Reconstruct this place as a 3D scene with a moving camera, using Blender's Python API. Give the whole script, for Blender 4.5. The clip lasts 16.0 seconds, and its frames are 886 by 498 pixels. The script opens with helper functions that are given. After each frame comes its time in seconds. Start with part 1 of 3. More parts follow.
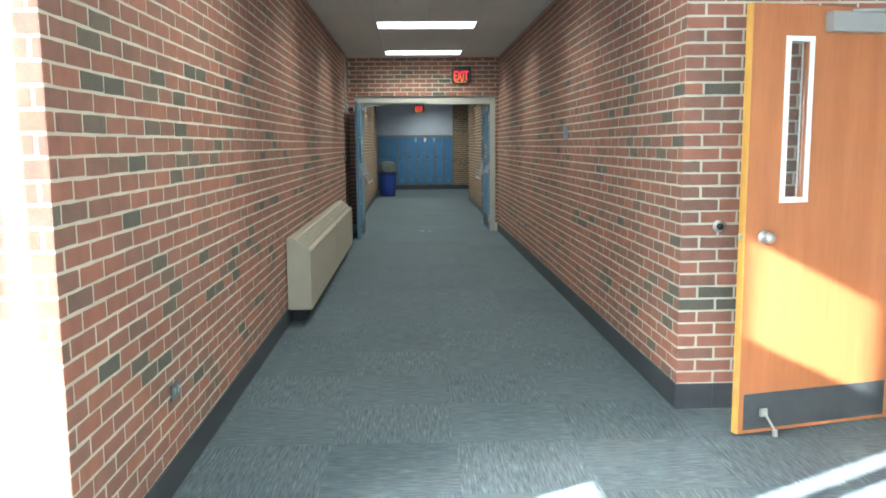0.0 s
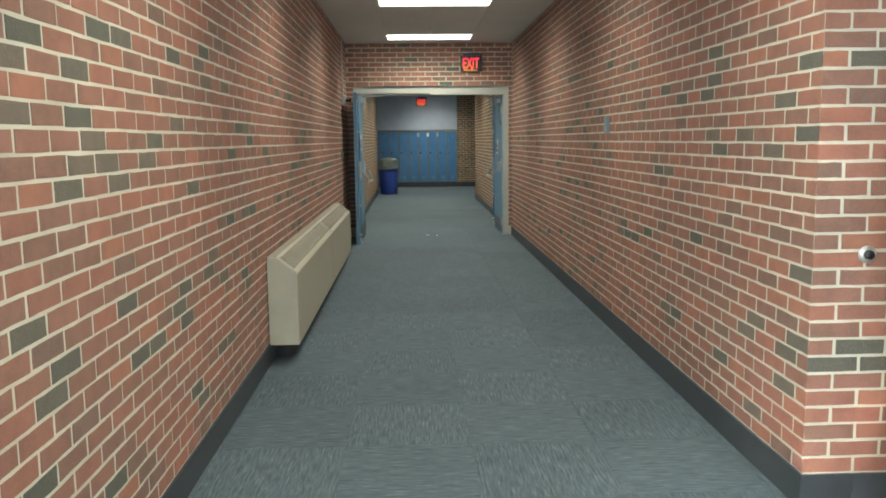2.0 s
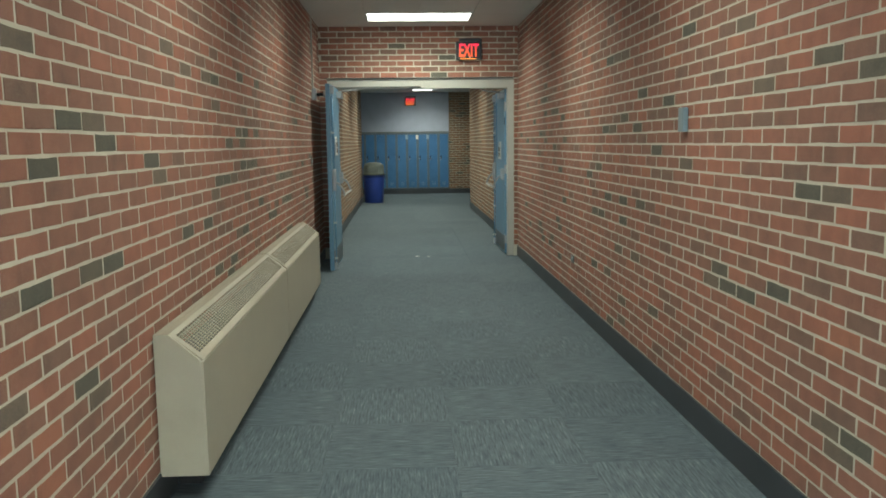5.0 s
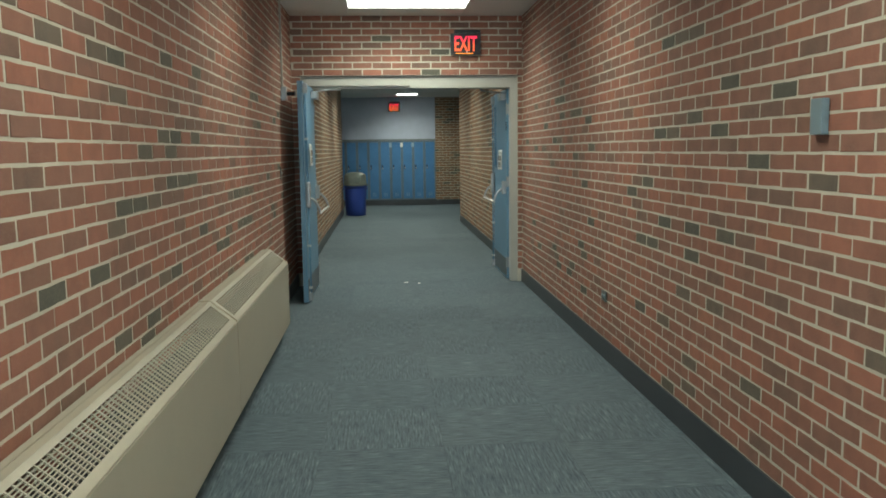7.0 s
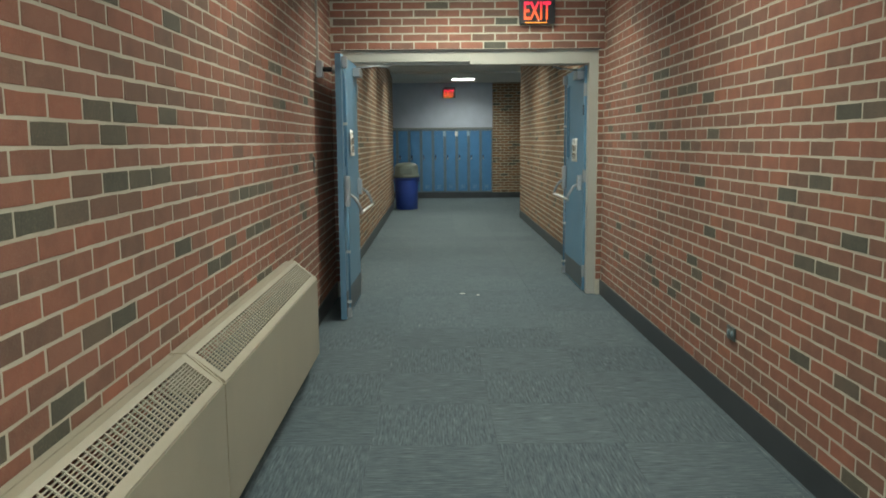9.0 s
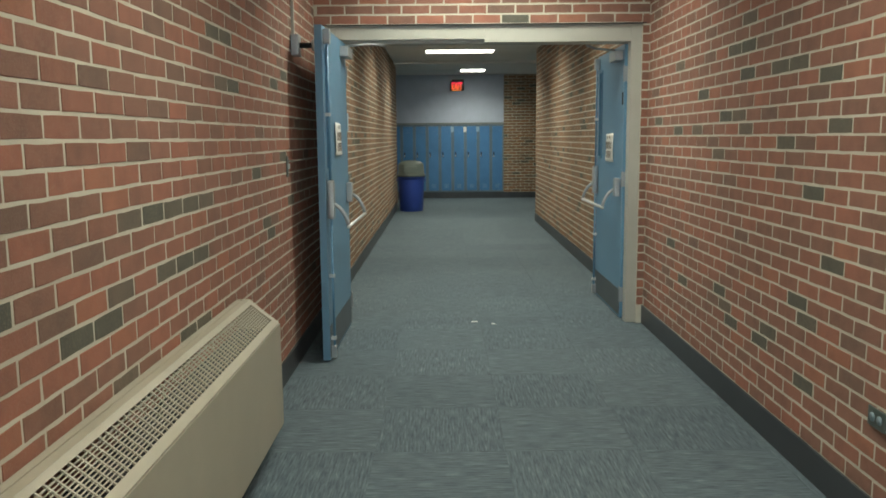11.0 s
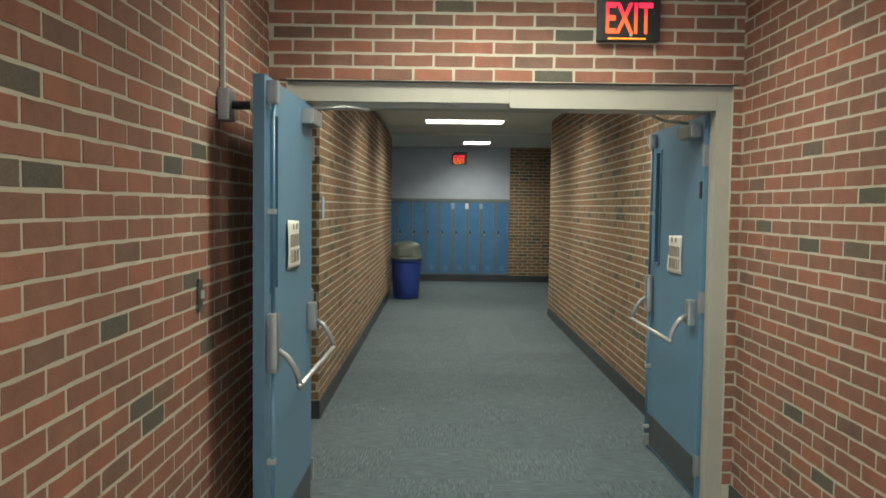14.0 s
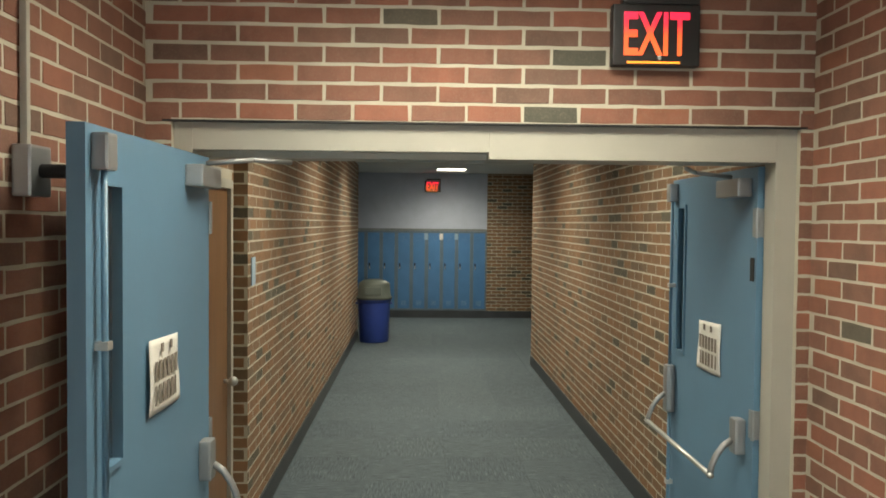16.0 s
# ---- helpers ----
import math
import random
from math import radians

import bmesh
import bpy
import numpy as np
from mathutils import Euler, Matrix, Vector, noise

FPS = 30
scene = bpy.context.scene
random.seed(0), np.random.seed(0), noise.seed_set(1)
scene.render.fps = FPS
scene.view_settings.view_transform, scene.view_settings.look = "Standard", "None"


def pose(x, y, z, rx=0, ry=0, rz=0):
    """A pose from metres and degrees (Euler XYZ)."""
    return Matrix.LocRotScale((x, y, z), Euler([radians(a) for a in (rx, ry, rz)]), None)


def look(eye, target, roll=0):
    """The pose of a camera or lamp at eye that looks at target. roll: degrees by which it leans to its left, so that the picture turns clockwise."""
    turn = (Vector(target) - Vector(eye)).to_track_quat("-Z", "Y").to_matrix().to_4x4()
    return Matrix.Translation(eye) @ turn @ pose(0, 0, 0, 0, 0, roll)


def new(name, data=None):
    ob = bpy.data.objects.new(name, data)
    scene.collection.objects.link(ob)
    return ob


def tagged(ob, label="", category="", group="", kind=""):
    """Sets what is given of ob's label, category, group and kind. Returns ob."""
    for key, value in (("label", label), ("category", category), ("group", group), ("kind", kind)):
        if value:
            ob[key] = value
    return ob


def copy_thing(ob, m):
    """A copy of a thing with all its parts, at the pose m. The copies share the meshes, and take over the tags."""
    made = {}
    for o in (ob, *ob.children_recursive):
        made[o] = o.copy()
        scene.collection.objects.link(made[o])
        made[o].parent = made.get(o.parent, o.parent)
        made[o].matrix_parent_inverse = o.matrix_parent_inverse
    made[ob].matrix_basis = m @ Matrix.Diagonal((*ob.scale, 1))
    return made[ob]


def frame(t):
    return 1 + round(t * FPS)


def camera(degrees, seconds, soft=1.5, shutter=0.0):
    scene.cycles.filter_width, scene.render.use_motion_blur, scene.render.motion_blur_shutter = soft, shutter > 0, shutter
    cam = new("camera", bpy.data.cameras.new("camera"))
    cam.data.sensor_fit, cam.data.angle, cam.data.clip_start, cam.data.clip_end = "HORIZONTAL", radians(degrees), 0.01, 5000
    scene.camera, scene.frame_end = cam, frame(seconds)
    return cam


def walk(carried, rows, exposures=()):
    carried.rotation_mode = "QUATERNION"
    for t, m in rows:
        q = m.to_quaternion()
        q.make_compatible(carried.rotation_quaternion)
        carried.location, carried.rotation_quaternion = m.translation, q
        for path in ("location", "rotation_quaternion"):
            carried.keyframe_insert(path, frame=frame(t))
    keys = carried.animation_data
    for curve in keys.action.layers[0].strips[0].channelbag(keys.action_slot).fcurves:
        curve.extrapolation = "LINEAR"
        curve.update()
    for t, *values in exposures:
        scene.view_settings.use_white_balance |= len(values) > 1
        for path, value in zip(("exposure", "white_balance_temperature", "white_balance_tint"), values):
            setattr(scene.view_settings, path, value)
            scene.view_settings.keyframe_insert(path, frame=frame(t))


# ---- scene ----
cam = camera(57.5, 16.0, soft=1.8)
METRES, EYE, TILT, LEAN, TURN = 10.8, 1.475, -0.15, 0.0, -2.1
ROWS = [
    (0.0, 0.0, -0.0022, 0.0, -0.06, -7.21, 0.49),
    (0.5, -0.0034, 0.0268, -0.0004, -0.09, -7.44, 0.53),
    (1.0, -0.0046, 0.0585, 0.0007, -0.08, -7.55, 0.6),
    (1.5, -0.0075, 0.0883, -0.0, -0.05, -7.55, 0.61),
    (2.0, -0.0113, 0.1191, 0.0003, -0.07, -7.55, 0.63),
    (2.5, -0.0106, 0.151, -0.0006, -0.05, -7.62, 0.62),
    (3.0, -0.011, 0.1784, -0.001, -0.03, -7.64, 0.71),
    (3.5, -0.013, 0.2085, -0.0003, -0.02, -7.63, 0.73),
    (4.0, -0.012, 0.2413, -0.0003, -0.04, -7.63, 0.72),
    (6.5, -0.0212, 0.4162, 0.0018, -2.13, -6.81, 0.72),
    (7.0, -0.024, 0.4468, 0.001, -2.11, -6.8, 0.71),
    (7.5, -0.0253, 0.4773, 0.0009, -1.6, -6.85, 0.73),
    (8.0, -0.0287, 0.5104, 0.0008, 0.05, -7.09, 0.69),
    (10.5, -0.0303, 0.6672, -0.0015, 2.1, -7.67, 0.45),
    (11.0, -0.0338, 0.7002, -0.0005, 2.15, -7.71, 0.47),
    (11.5, -0.0355, 0.7302, -0.0002, 2.16, -7.68, 0.48),
    (12.0, -0.0352, 0.7598, 0.0048, 2.29, -7.43, 0.41),
    (12.5, -0.0384, 0.7871, 0.01, 2.71, -5.6, -0.38),
    (13.0, -0.0433, 0.8133, 0.0114, 2.08, -3.78, -1.44),
    (13.5, -0.0436, 0.8438, 0.0133, 2.02, -2.9, -0.76),
    (14.0, -0.0441, 0.875, 0.0166, 2.0, -2.87, -0.72),
    (14.5, -0.0469, 0.9063, 0.023, 0.61, -2.2, -0.15),
    (15.0, -0.0438, 0.9362, 0.0292, 0.65, -2.34, -0.21),
    (15.5, -0.0399, 0.9644, 0.0353, 0.44, -1.88, -0.38),
    (16.0, -0.04, 0.9928, 0.0431, 0.37, -1.68, -0.52),
]
# the walk ends with the camera lifted a little
walk(cam, [(t, pose(0, 0, EYE, TILT, LEAN, TURN) @ pose(METRES * x, METRES * y, METRES * z, 90 + pitch, roll, yaw)) for t, x, y, z, yaw, pitch, roll in ROWS],
     exposures=[(0.0, 3.94, 6050, 10), (2.5, 3.92, 6550, 11), (4.0, 3.91, 6450, 7.5), (7.5, 3.86, 6350, 6), (11.0, 3.97, 6550, 9), (14.0, 3.97, 6800, 11), (16.0, 3.98, 7300, 15)])

# ---- light ----
LAMP = 0.31          # radiance of the ceiling light diffusers
TUBES = 2.75          # watts of light sent down by each fitting
SUN_WAY = Vector((0.875, 0.483, -0.425)).normalized()
world = bpy.data.worlds.new("sky")
scene.world = world
world.use_nodes = True
sky = world.node_tree.nodes.new("ShaderNodeTexSky")
sky.sky_type = "NISHITA"
sky.sun_disc = False
sky.sun_elevation = math.asin(-SUN_WAY.z)
sky.sun_rotation = math.atan2(-SUN_WAY.x, -SUN_WAY.y)
world.node_tree.links.new(sky.outputs[0], world.node_tree.nodes["Background"].inputs[0])
world.node_tree.nodes["Background"].inputs[1].default_value = 0.05
sun = new("sun", bpy.data.lights.new("sun", "SUN"))
sun.data.energy = 5.0
sun.data.angle = radians(0.5)
sun.data.color = (1.0, 0.97, 0.91)
sun.matrix_world = look((0, 0, 0), SUN_WAY)
# lamps added for unseen entrance daylight: in the south front, before the west screen
def daylight(name, wide, high, watts, eye, target):
    lamp = new(name, bpy.data.lights.new(name, "AREA"))
    lamp.data.shape, lamp.data.size, lamp.data.size_y = "RECTANGLE", wide, high
    lamp.data.energy, lamp.data.color = watts, (0.66, 0.87, 1.0)
    lamp.matrix_world = look(eye, target)


daylight("entrance_daylight", 2.8, 2.2, 17.0, (-0.7, -3.1, 1.3), (-0.7, 0.0, 1.3))
daylight("screen_fill_light", 4.2, 2.0, 9.0, (-2.17, -0.4, 1.35), (0.0, -0.4, 1.35))


# ---- materials ----
class Mat:
    """A node material and short ways to add nodes to it."""

    def __init__(self, name, rough=0.6, metal=0.0):
        self.m = bpy.data.materials.new(name)
        self.m.use_nodes = True
        self.t = self.m.node_tree
        self.b = self.t.nodes["Principled BSDF"]
        self.b.inputs["Roughness"].default_value = rough
        self.b.inputs["Metallic"].default_value = metal

    def node(self, kind, ins=(), operation=""):
        n = self.t.nodes.new(kind)
        if operation:
            n.operation = operation
        for k, v in dict(ins).items():
            self.put(v, n.inputs[k])
        return n

    def put(self, v, socket):
        if isinstance(v, bpy.types.NodeSocket):
            self.t.links.new(v, socket)
        else:
            socket.default_value = v

    def ramp(self, fac, stops, constant=False):
        n = self.t.nodes.new("ShaderNodeValToRGB")
        cr = n.color_ramp
        if constant:
            cr.interpolation = "CONSTANT"
        while len(cr.elements) < len(stops):
            cr.elements.new(0.5)
        for e, (p, c) in zip(cr.elements, stops):
            e.position = p
            e.color = (*c, 1) if len(c) == 3 else (c[0], c[0], c[0], 1)
        self.t.links.new(fac, n.inputs[0])
        return n.outputs[0]

    def noise(self, scale, vec=None, detail=3.0, rough=0.55):
        ins = {"Scale": scale, "Detail": detail, "Roughness": rough}
        if vec is not None:
            ins["Vector"] = vec
        return self.node("ShaderNodeTexNoise", ins).outputs[0]

    def mix(self, fac, a, b, mode="MIX"):
        n = self.t.nodes.new("ShaderNodeMix")
        n.data_type, n.blend_type = "RGBA", mode
        for s, v in ((n.inputs[0], fac), (n.inputs[6], a), (n.inputs[7], b)):
            if isinstance(v, tuple) and len(v) == 3:
                v = (*v, 1)
            self.put(v, s)
        return n.outputs[2]

    def bump(self, height, strength=0.3, dist=0.003):
        n = self.node("ShaderNodeBump", {"Height": height, "Strength": strength, "Distance": dist})
        self.t.links.new(n.outputs[0], self.b.inputs["Normal"])

    def color(self, v):
        self.put((*v, 1) if isinstance(v, tuple) else v, self.b.inputs["Base Color"])

    def coords(self, out="Object"):
        return self.node("ShaderNodeTexCoord").outputs[out]

    def place(self):
        return self.node("ShaderNodeNewGeometry").outputs["Position"]


def painted(name, col, rough=0.5, metal=0.0, var=0.12, scale=4.0, fine=120.0, bump=0.05):
    """Paint, plastic or metal with faint blotches, small scuffs and uneven gloss."""
    m = Mat(name, rough, metal)
    p = m.place()
    big = m.noise(scale, p)
    small = m.noise(fine, p, 2.0)
    dark = tuple(c * (1 - var) for c in col)
    light = tuple(min(1, c * (1 + var)) for c in col)
    c = m.ramp(big, [(0.3, dark), (0.7, light)])
    c = m.mix(0.12, c, m.ramp(small, [(0.35, dark), (0.65, light)]))
    m.color(c)
    m.put(m.node("ShaderNodeMapRange", {"Value": big, "To Min": rough * 0.85, "To Max": min(1, rough * 1.15)}).outputs[0], m.b.inputs["Roughness"])
    if bump:
        m.bump(small, bump, 0.001)
    return m.m


RED_BRICKS = [(0.0, (0.20, 0.110, 0.079)), (0.06, (0.245, 0.116, 0.080)), (0.26, (0.275, 0.119, 0.080)),
              (0.48, (0.305, 0.122, 0.080)), (0.68, (0.345, 0.130, 0.083)), (0.84, (0.29, 0.127, 0.086)), (0.94, (0.355, 0.137, 0.082))]
# the same bricks, with the far corridor's lamp tint put into their colour
LAMP_TINT_BRICKS = [(0.0, (0.10, 0.088, 0.060)), (0.06, (0.175, 0.112, 0.066)), (0.20, (0.225, 0.126, 0.068)), (0.45, (0.255, 0.135, 0.068)),
                (0.70, (0.285, 0.146, 0.072)), (0.90, (0.24, 0.136, 0.075))]
BURNT_BRICKS = [(0.0, (0.100, 0.094, 0.070)), (0.4, (0.125, 0.106, 0.077)), (0.75, (0.155, 0.114, 0.083))]


def brick_material(name, joined, stops):
    m = Mat(name, 0.82)
    p = m.place()
    if joined:
        rnd = m.node("ShaderNodeNewGeometry").outputs["Random Per Island"]
    else:
        rnd = m.node("ShaderNodeObjectInfo").outputs["Random"]
    base = m.ramp(rnd, stops, True)
    blotch = m.noise(11.0, p, 4.0)
    grain = m.noise(150.0, p, 3.0, 0.7)
    c = m.mix(m.ramp(blotch, [(0.40, (0.0,)), (0.70, (0.5,))]), base, m.mix(1.0, base, (0.56, 0.66, 0.68), "MULTIPLY"))
    c = m.mix(m.ramp(m.noise(0.9, p, 3.0), [(0.40, (0.0,)), (0.75, (0.5,))]), c, m.mix(1.0, c, (0.74, 0.80, 0.80), "MULTIPLY"))
    c = m.mix(m.ramp(grain, [(0.5, (0.0,)), (0.78, (0.35,))]), c, (0.33, 0.24, 0.17))
    m.color(c)
    m.bump(grain, 0.5, 0.003)
    return m.m


def mortar_material():
    m = Mat("mortar", 0.9)
    p = m.place()
    c = m.ramp(m.noise(6.0, p, 4.0), [(0.3, (0.47, 0.435, 0.34)), (0.7, (0.58, 0.545, 0.435))])
    g = m.noise(220.0, p, 3.0)
    c = m.mix(m.ramp(g, [(0.45, (0.0,)), (0.7, (0.4,))]), c, (0.46, 0.40, 0.33))
    m.color(c)
    m.bump(g, 0.4, 0.0015)
    return m.m


def carpet_material():
    m = Mat("carpet", 0.95)
    o = m.coords()
    rnd = m.node("ShaderNodeObjectInfo").outputs["Random"]
    off = m.node("ShaderNodeCombineXYZ", {0: m.node("ShaderNodeMath", {0: rnd, 1: 37.0}, operation="MULTIPLY").outputs[0],
                                          1: m.node("ShaderNodeMath", {0: rnd, 1: 91.0}, operation="MULTIPLY").outputs[0]})
    v = m.node("ShaderNodeVectorMath", {0: o, 1: off.outputs[0]}, operation="ADD").outputs[0]
    st = m.node("ShaderNodeMapping", {"Vector": v, "Scale": (8.5, 105.0, 20.0)}).outputs[0]
    streak = m.noise(1.0, st, 3.0, 0.65)
    st2 = m.node("ShaderNodeMapping", {"Vector": v, "Scale": (24.0, 260.0, 20.0)}).outputs[0]
    streak2 = m.noise(1.0, st2, 2.0)
    c = m.ramp(streak, [(0.30, (0.042, 0.057, 0.068)), (0.5, (0.083, 0.112, 0.126)), (0.60, (0.112, 0.145, 0.156)), (0.71, (0.205, 0.242, 0.246))])
    c = m.mix(m.ramp(streak2, [(0.5, (0.0,)), (0.7, (0.4,))]), c, (0.165, 0.198, 0.208))
    shade = m.ramp(rnd, [(0.0, (0.86, 0.88, 0.9)), (1.0, (1.0, 1.0, 1.0))])
    c = m.mix(1.0, c, shade, "MULTIPLY")
    stain = m.noise(1.3, m.place(), 4.0)
    c = m.mix(m.ramp(stain, [(0.45, (0.0,)), (0.75, (0.35,))]), c, m.mix(1.0, c, (0.72, 0.74, 0.74), "MULTIPLY"))
    m.color(c)
    pile = m.noise(420.0, o, 2.0)
    h = m.mix(0.6, pile, streak2)
    m.bump(h, 0.55, 0.003)
    return m.m


def wood_material(name, a, b, scale=1.0, rough=0.38):
    m = Mat(name, rough)
    o = m.coords()
    v = m.node("ShaderNodeMapping", {"Vector": o, "Scale": (14.0 * scale, 14.0 * scale, 0.9 * scale)}).outputs[0]
    g = m.noise(1.5, v, 5.0, 0.6)
    v2 = m.node("ShaderNodeMapping", {"Vector": o, "Scale": (160.0, 160.0, 4.0)}).outputs[0]
    f = m.noise(1.0, v2, 2.0)
    c = m.ramp(g, [(0.3, a), (0.7, b)])
    c = m.mix(m.ramp(f, [(0.45, (0.0,)), (0.75, (0.35,))]), c, tuple(x * 0.6 for x in a))
    m.color(c)
    m.bump(f, 0.08, 0.001)
    return m.m


def glow(name, col, strength):
    m = Mat(name, 0.5)
    m.color(col)
    m.put((*col, 1), m.b.inputs["Emission Color"])
    m.b.inputs["Emission Strength"].default_value = strength
    return m.m


def glass_material():
    m = Mat("glass", 0.02)
    m.b.inputs["Transmission Weight"].default_value = 1.0
    m.b.inputs["IOR"].default_value = 1.45
    m.color((0.93, 0.97, 0.96))
    return m.m


def ceiling_material():
    m = Mat("ceiling_board", 0.92)
    p = m.place()
    isl = m.node("ShaderNodeNewGeometry").outputs["Random Per Island"]
    c = m.ramp(isl, [(0.0, (0.66, 0.64, 0.59)), (1.0, (0.74, 0.72, 0.67))])
    n = m.noise(90.0, p, 3.0, 0.7)
    c = m.mix(m.ramp(n, [(0.55, (0.0,)), (0.72, (0.5,))]), c, (0.46, 0.44, 0.40))
    c = m.mix(m.ramp(m.noise(1.1, p, 4.0), [(0.45, (0.0,)), (0.8, (0.3,))]), c, (0.56, 0.52, 0.45))
    m.color(c)
    m.bump(n, 0.4, 0.003)
    return m.m


BRICK = brick_material("fired_brick", False, RED_BRICKS)
BRICKS = brick_material("fired_brick_field", True, RED_BRICKS)
LAMP_TINT_BRICK = brick_material("lamp_tint_brick", False, LAMP_TINT_BRICKS)
LAMP_TINT_FIELD = brick_material("lamp_tint_brick_field", True, LAMP_TINT_BRICKS)
DARK_BRICK = brick_material("burnt_brick", False, BURNT_BRICKS)
DARK_BRICKS = brick_material("burnt_brick_field", True, BURNT_BRICKS)
MORTAR = mortar_material()
CARPET = carpet_material()
BASE = painted("black_vinyl", (0.042, 0.046, 0.050), 0.42, var=0.25, bump=0.1)
CEIL = ceiling_material()
GRID = painted("ceiling_grid", (0.62, 0.60, 0.56), 0.5)
PLASTER = painted("pale_blue_wall_paint", (0.43, 0.47, 0.55), 0.75, var=0.06, bump=0.12)
PLAIN = painted("plain_wall_paint", (0.52, 0.50, 0.46), 0.8, bump=0.1)
BLUE = painted("blue_door_enamel", (0.115, 0.235, 0.34), 0.36, var=0.07, fine=60, bump=0.06)
LOCK = painted("locker_enamel", (0.060, 0.195, 0.40), 0.38, var=0.1, bump=0.05)
# reflections on the lower locker louvres, put into a paler blue
VENT = painted("vent_reflection_blue", (0.15, 0.31, 0.47), 0.35, var=0.15)
LOCKF = painted("locker_frame_enamel", (0.125, 0.175, 0.215), 0.45, var=0.12)
TRIM = painted("grey_trim_enamel", (0.20, 0.215, 0.21), 0.5)
CREAM = painted("cream_frame_enamel", (0.41, 0.395, 0.335), 0.42, var=0.06, bump=0.05)
UNIT = painted("beige_enamel", (0.37, 0.335, 0.25), 0.46, var=0.07, bump=0.06)
# near black: dark parts, and shade put into colour on the heater and head
DARK = painted("black_parts_and_shade", (0.012, 0.012, 0.012), 0.7)
BLACK = painted("black_plastic", (0.018, 0.017, 0.017), 0.4)
STEEL = painted("brushed_steel", (0.55, 0.55, 0.52), 0.46, 0.85, var=0.1)
ALU = painted("grey_aluminium_paint", (0.34, 0.35, 0.35), 0.38, 0.55, var=0.08)
KICK = painted("dark_kick_plate", (0.068, 0.076, 0.082), 0.35, 0.3, var=0.2)
PAPER = painted("paper", (0.74, 0.72, 0.66), 0.85, var=0.05)
INK = painted("ink", (0.20, 0.17, 0.14), 0.8)
BIN = painted("blue_bin_plastic", (0.028, 0.062, 0.30), 0.4, var=0.15, bump=0.1)
LID = painted("grey_lid_plastic", (0.115, 0.135, 0.115), 0.42, var=0.15, bump=0.1)
STICKER = painted("faded_sticker", (0.30, 0.42, 0.52), 0.6)
PLATE = painted("blue_grey_plate", (0.17, 0.23, 0.25), 0.45)
GREEN = painted("dark_cover_plate", (0.07, 0.085, 0.075), 0.4)
ORANGE = wood_material("orange_oak_veneer", (0.35, 0.118, 0.042), (0.42, 0.150, 0.056), 0.5)
EDGE = wood_material("pale_door_edge", (0.50, 0.26, 0.055), (0.58, 0.32, 0.08))
BROWN = wood_material("brown_door_veneer", (0.17, 0.085, 0.04), (0.23, 0.12, 0.06))
WHITE = painted("white_enamel", (0.72, 0.73, 0.70), 0.45, var=0.05)
GLASS = glass_material()
DIFFUSER = glow("light_diffuser", (0.97, 1.0, 0.90), LAMP)
AMBER = glow("lit_amber_slot", (1.0, 0.30, 0.03), 0.1)


def letters_material():
    """Letters lit from below: amber at the foot, red above."""
    m = Mat("lit_red_letters", 0.5)
    h = m.node("ShaderNodeSeparateXYZ", {0: m.coords()}).outputs[1]
    h = m.node("ShaderNodeMapRange", {"Value": h, "From Min": -0.08, "From Max": 0.08}).outputs[0]
    c = m.ramp(h, [(0.0, (1.0, 0.14, 0.03)), (0.45, (1.0, 0.115, 0.025)), (0.7, (1.0, 0.03, 0.05)), (1.0, (0.95, 0.015, 0.07))])
    m.color((0.3, 0.02, 0.02))
    m.put(c, m.b.inputs["Emission Color"])
    m.b.inputs["Emission Strength"].default_value = 0.11
    return m.m


RED = letters_material()



# ---- building helpers ----
def box(bm, x0, x1, y0, y1, z0, z1, bevel=0.0):
    made = bmesh.ops.create_cube(bm, size=1.0, matrix=Matrix.Translation(((x0 + x1) / 2, (y0 + y1) / 2, (z0 + z1) / 2)) @ Matrix.Diagonal((abs(x1 - x0), abs(y1 - y0), abs(z1 - z0), 1)))
    if bevel:
        edges = list({e for v in made["verts"] for e in v.link_edges})
        bmesh.ops.bevel(bm, geom=edges, offset=bevel, segments=2, affect="EDGES", profile=0.7)
    return bm


def rod(bm, a, b, r, n=12):
    a, b = Vector(a), Vector(b)
    m = Matrix.Translation((a + b) / 2) @ (b - a).to_track_quat("Z", "Y").to_matrix().to_4x4()
    bmesh.ops.create_cone(bm, cap_ends=True, segments=n, radius1=r, radius2=r, depth=(b - a).length, matrix=m)
    return bm


def mesh_object(name, bm, material, smooth=False):
    me = bpy.data.meshes.new(name)
    if smooth:
        for f in bm.faces:
            f.smooth = True
    bm.to_mesh(me)
    bm.free()
    me.materials.append(material)
    return new(name, me)


def part(name, bm, material, parent, label="", smooth=False):
    ob = mesh_object(name, bm, material, smooth)
    ob.parent = parent
    ob.matrix_parent_inverse = parent.matrix_world.inverted() if parent.parent is None else Matrix()
    return tagged(ob, label)


def bxo(*a, bevel=0.0):
    return box(bmesh.new(), *a, bevel=bevel)


def thing(name, label, category, group="", kind="", at=(0, 0, 0), turn=0):
    ob = new(name)
    ob.empty_display_size = 0.1
    ob.matrix_world = pose(*at, 0, 0, turn)
    ob["turned"] = turn
    return tagged(ob, label, category, group, kind)


def local(name, bm, material, parent, label="", smooth=False):
    """A part built in its parent's own axes."""
    ob = mesh_object(name, bm, material, smooth)
    ob.parent = parent
    return tagged(ob, label)


def structure(name, bm, material, label, category):
    return tagged(mesh_object(name, bm, material), label, category, kind="structure")


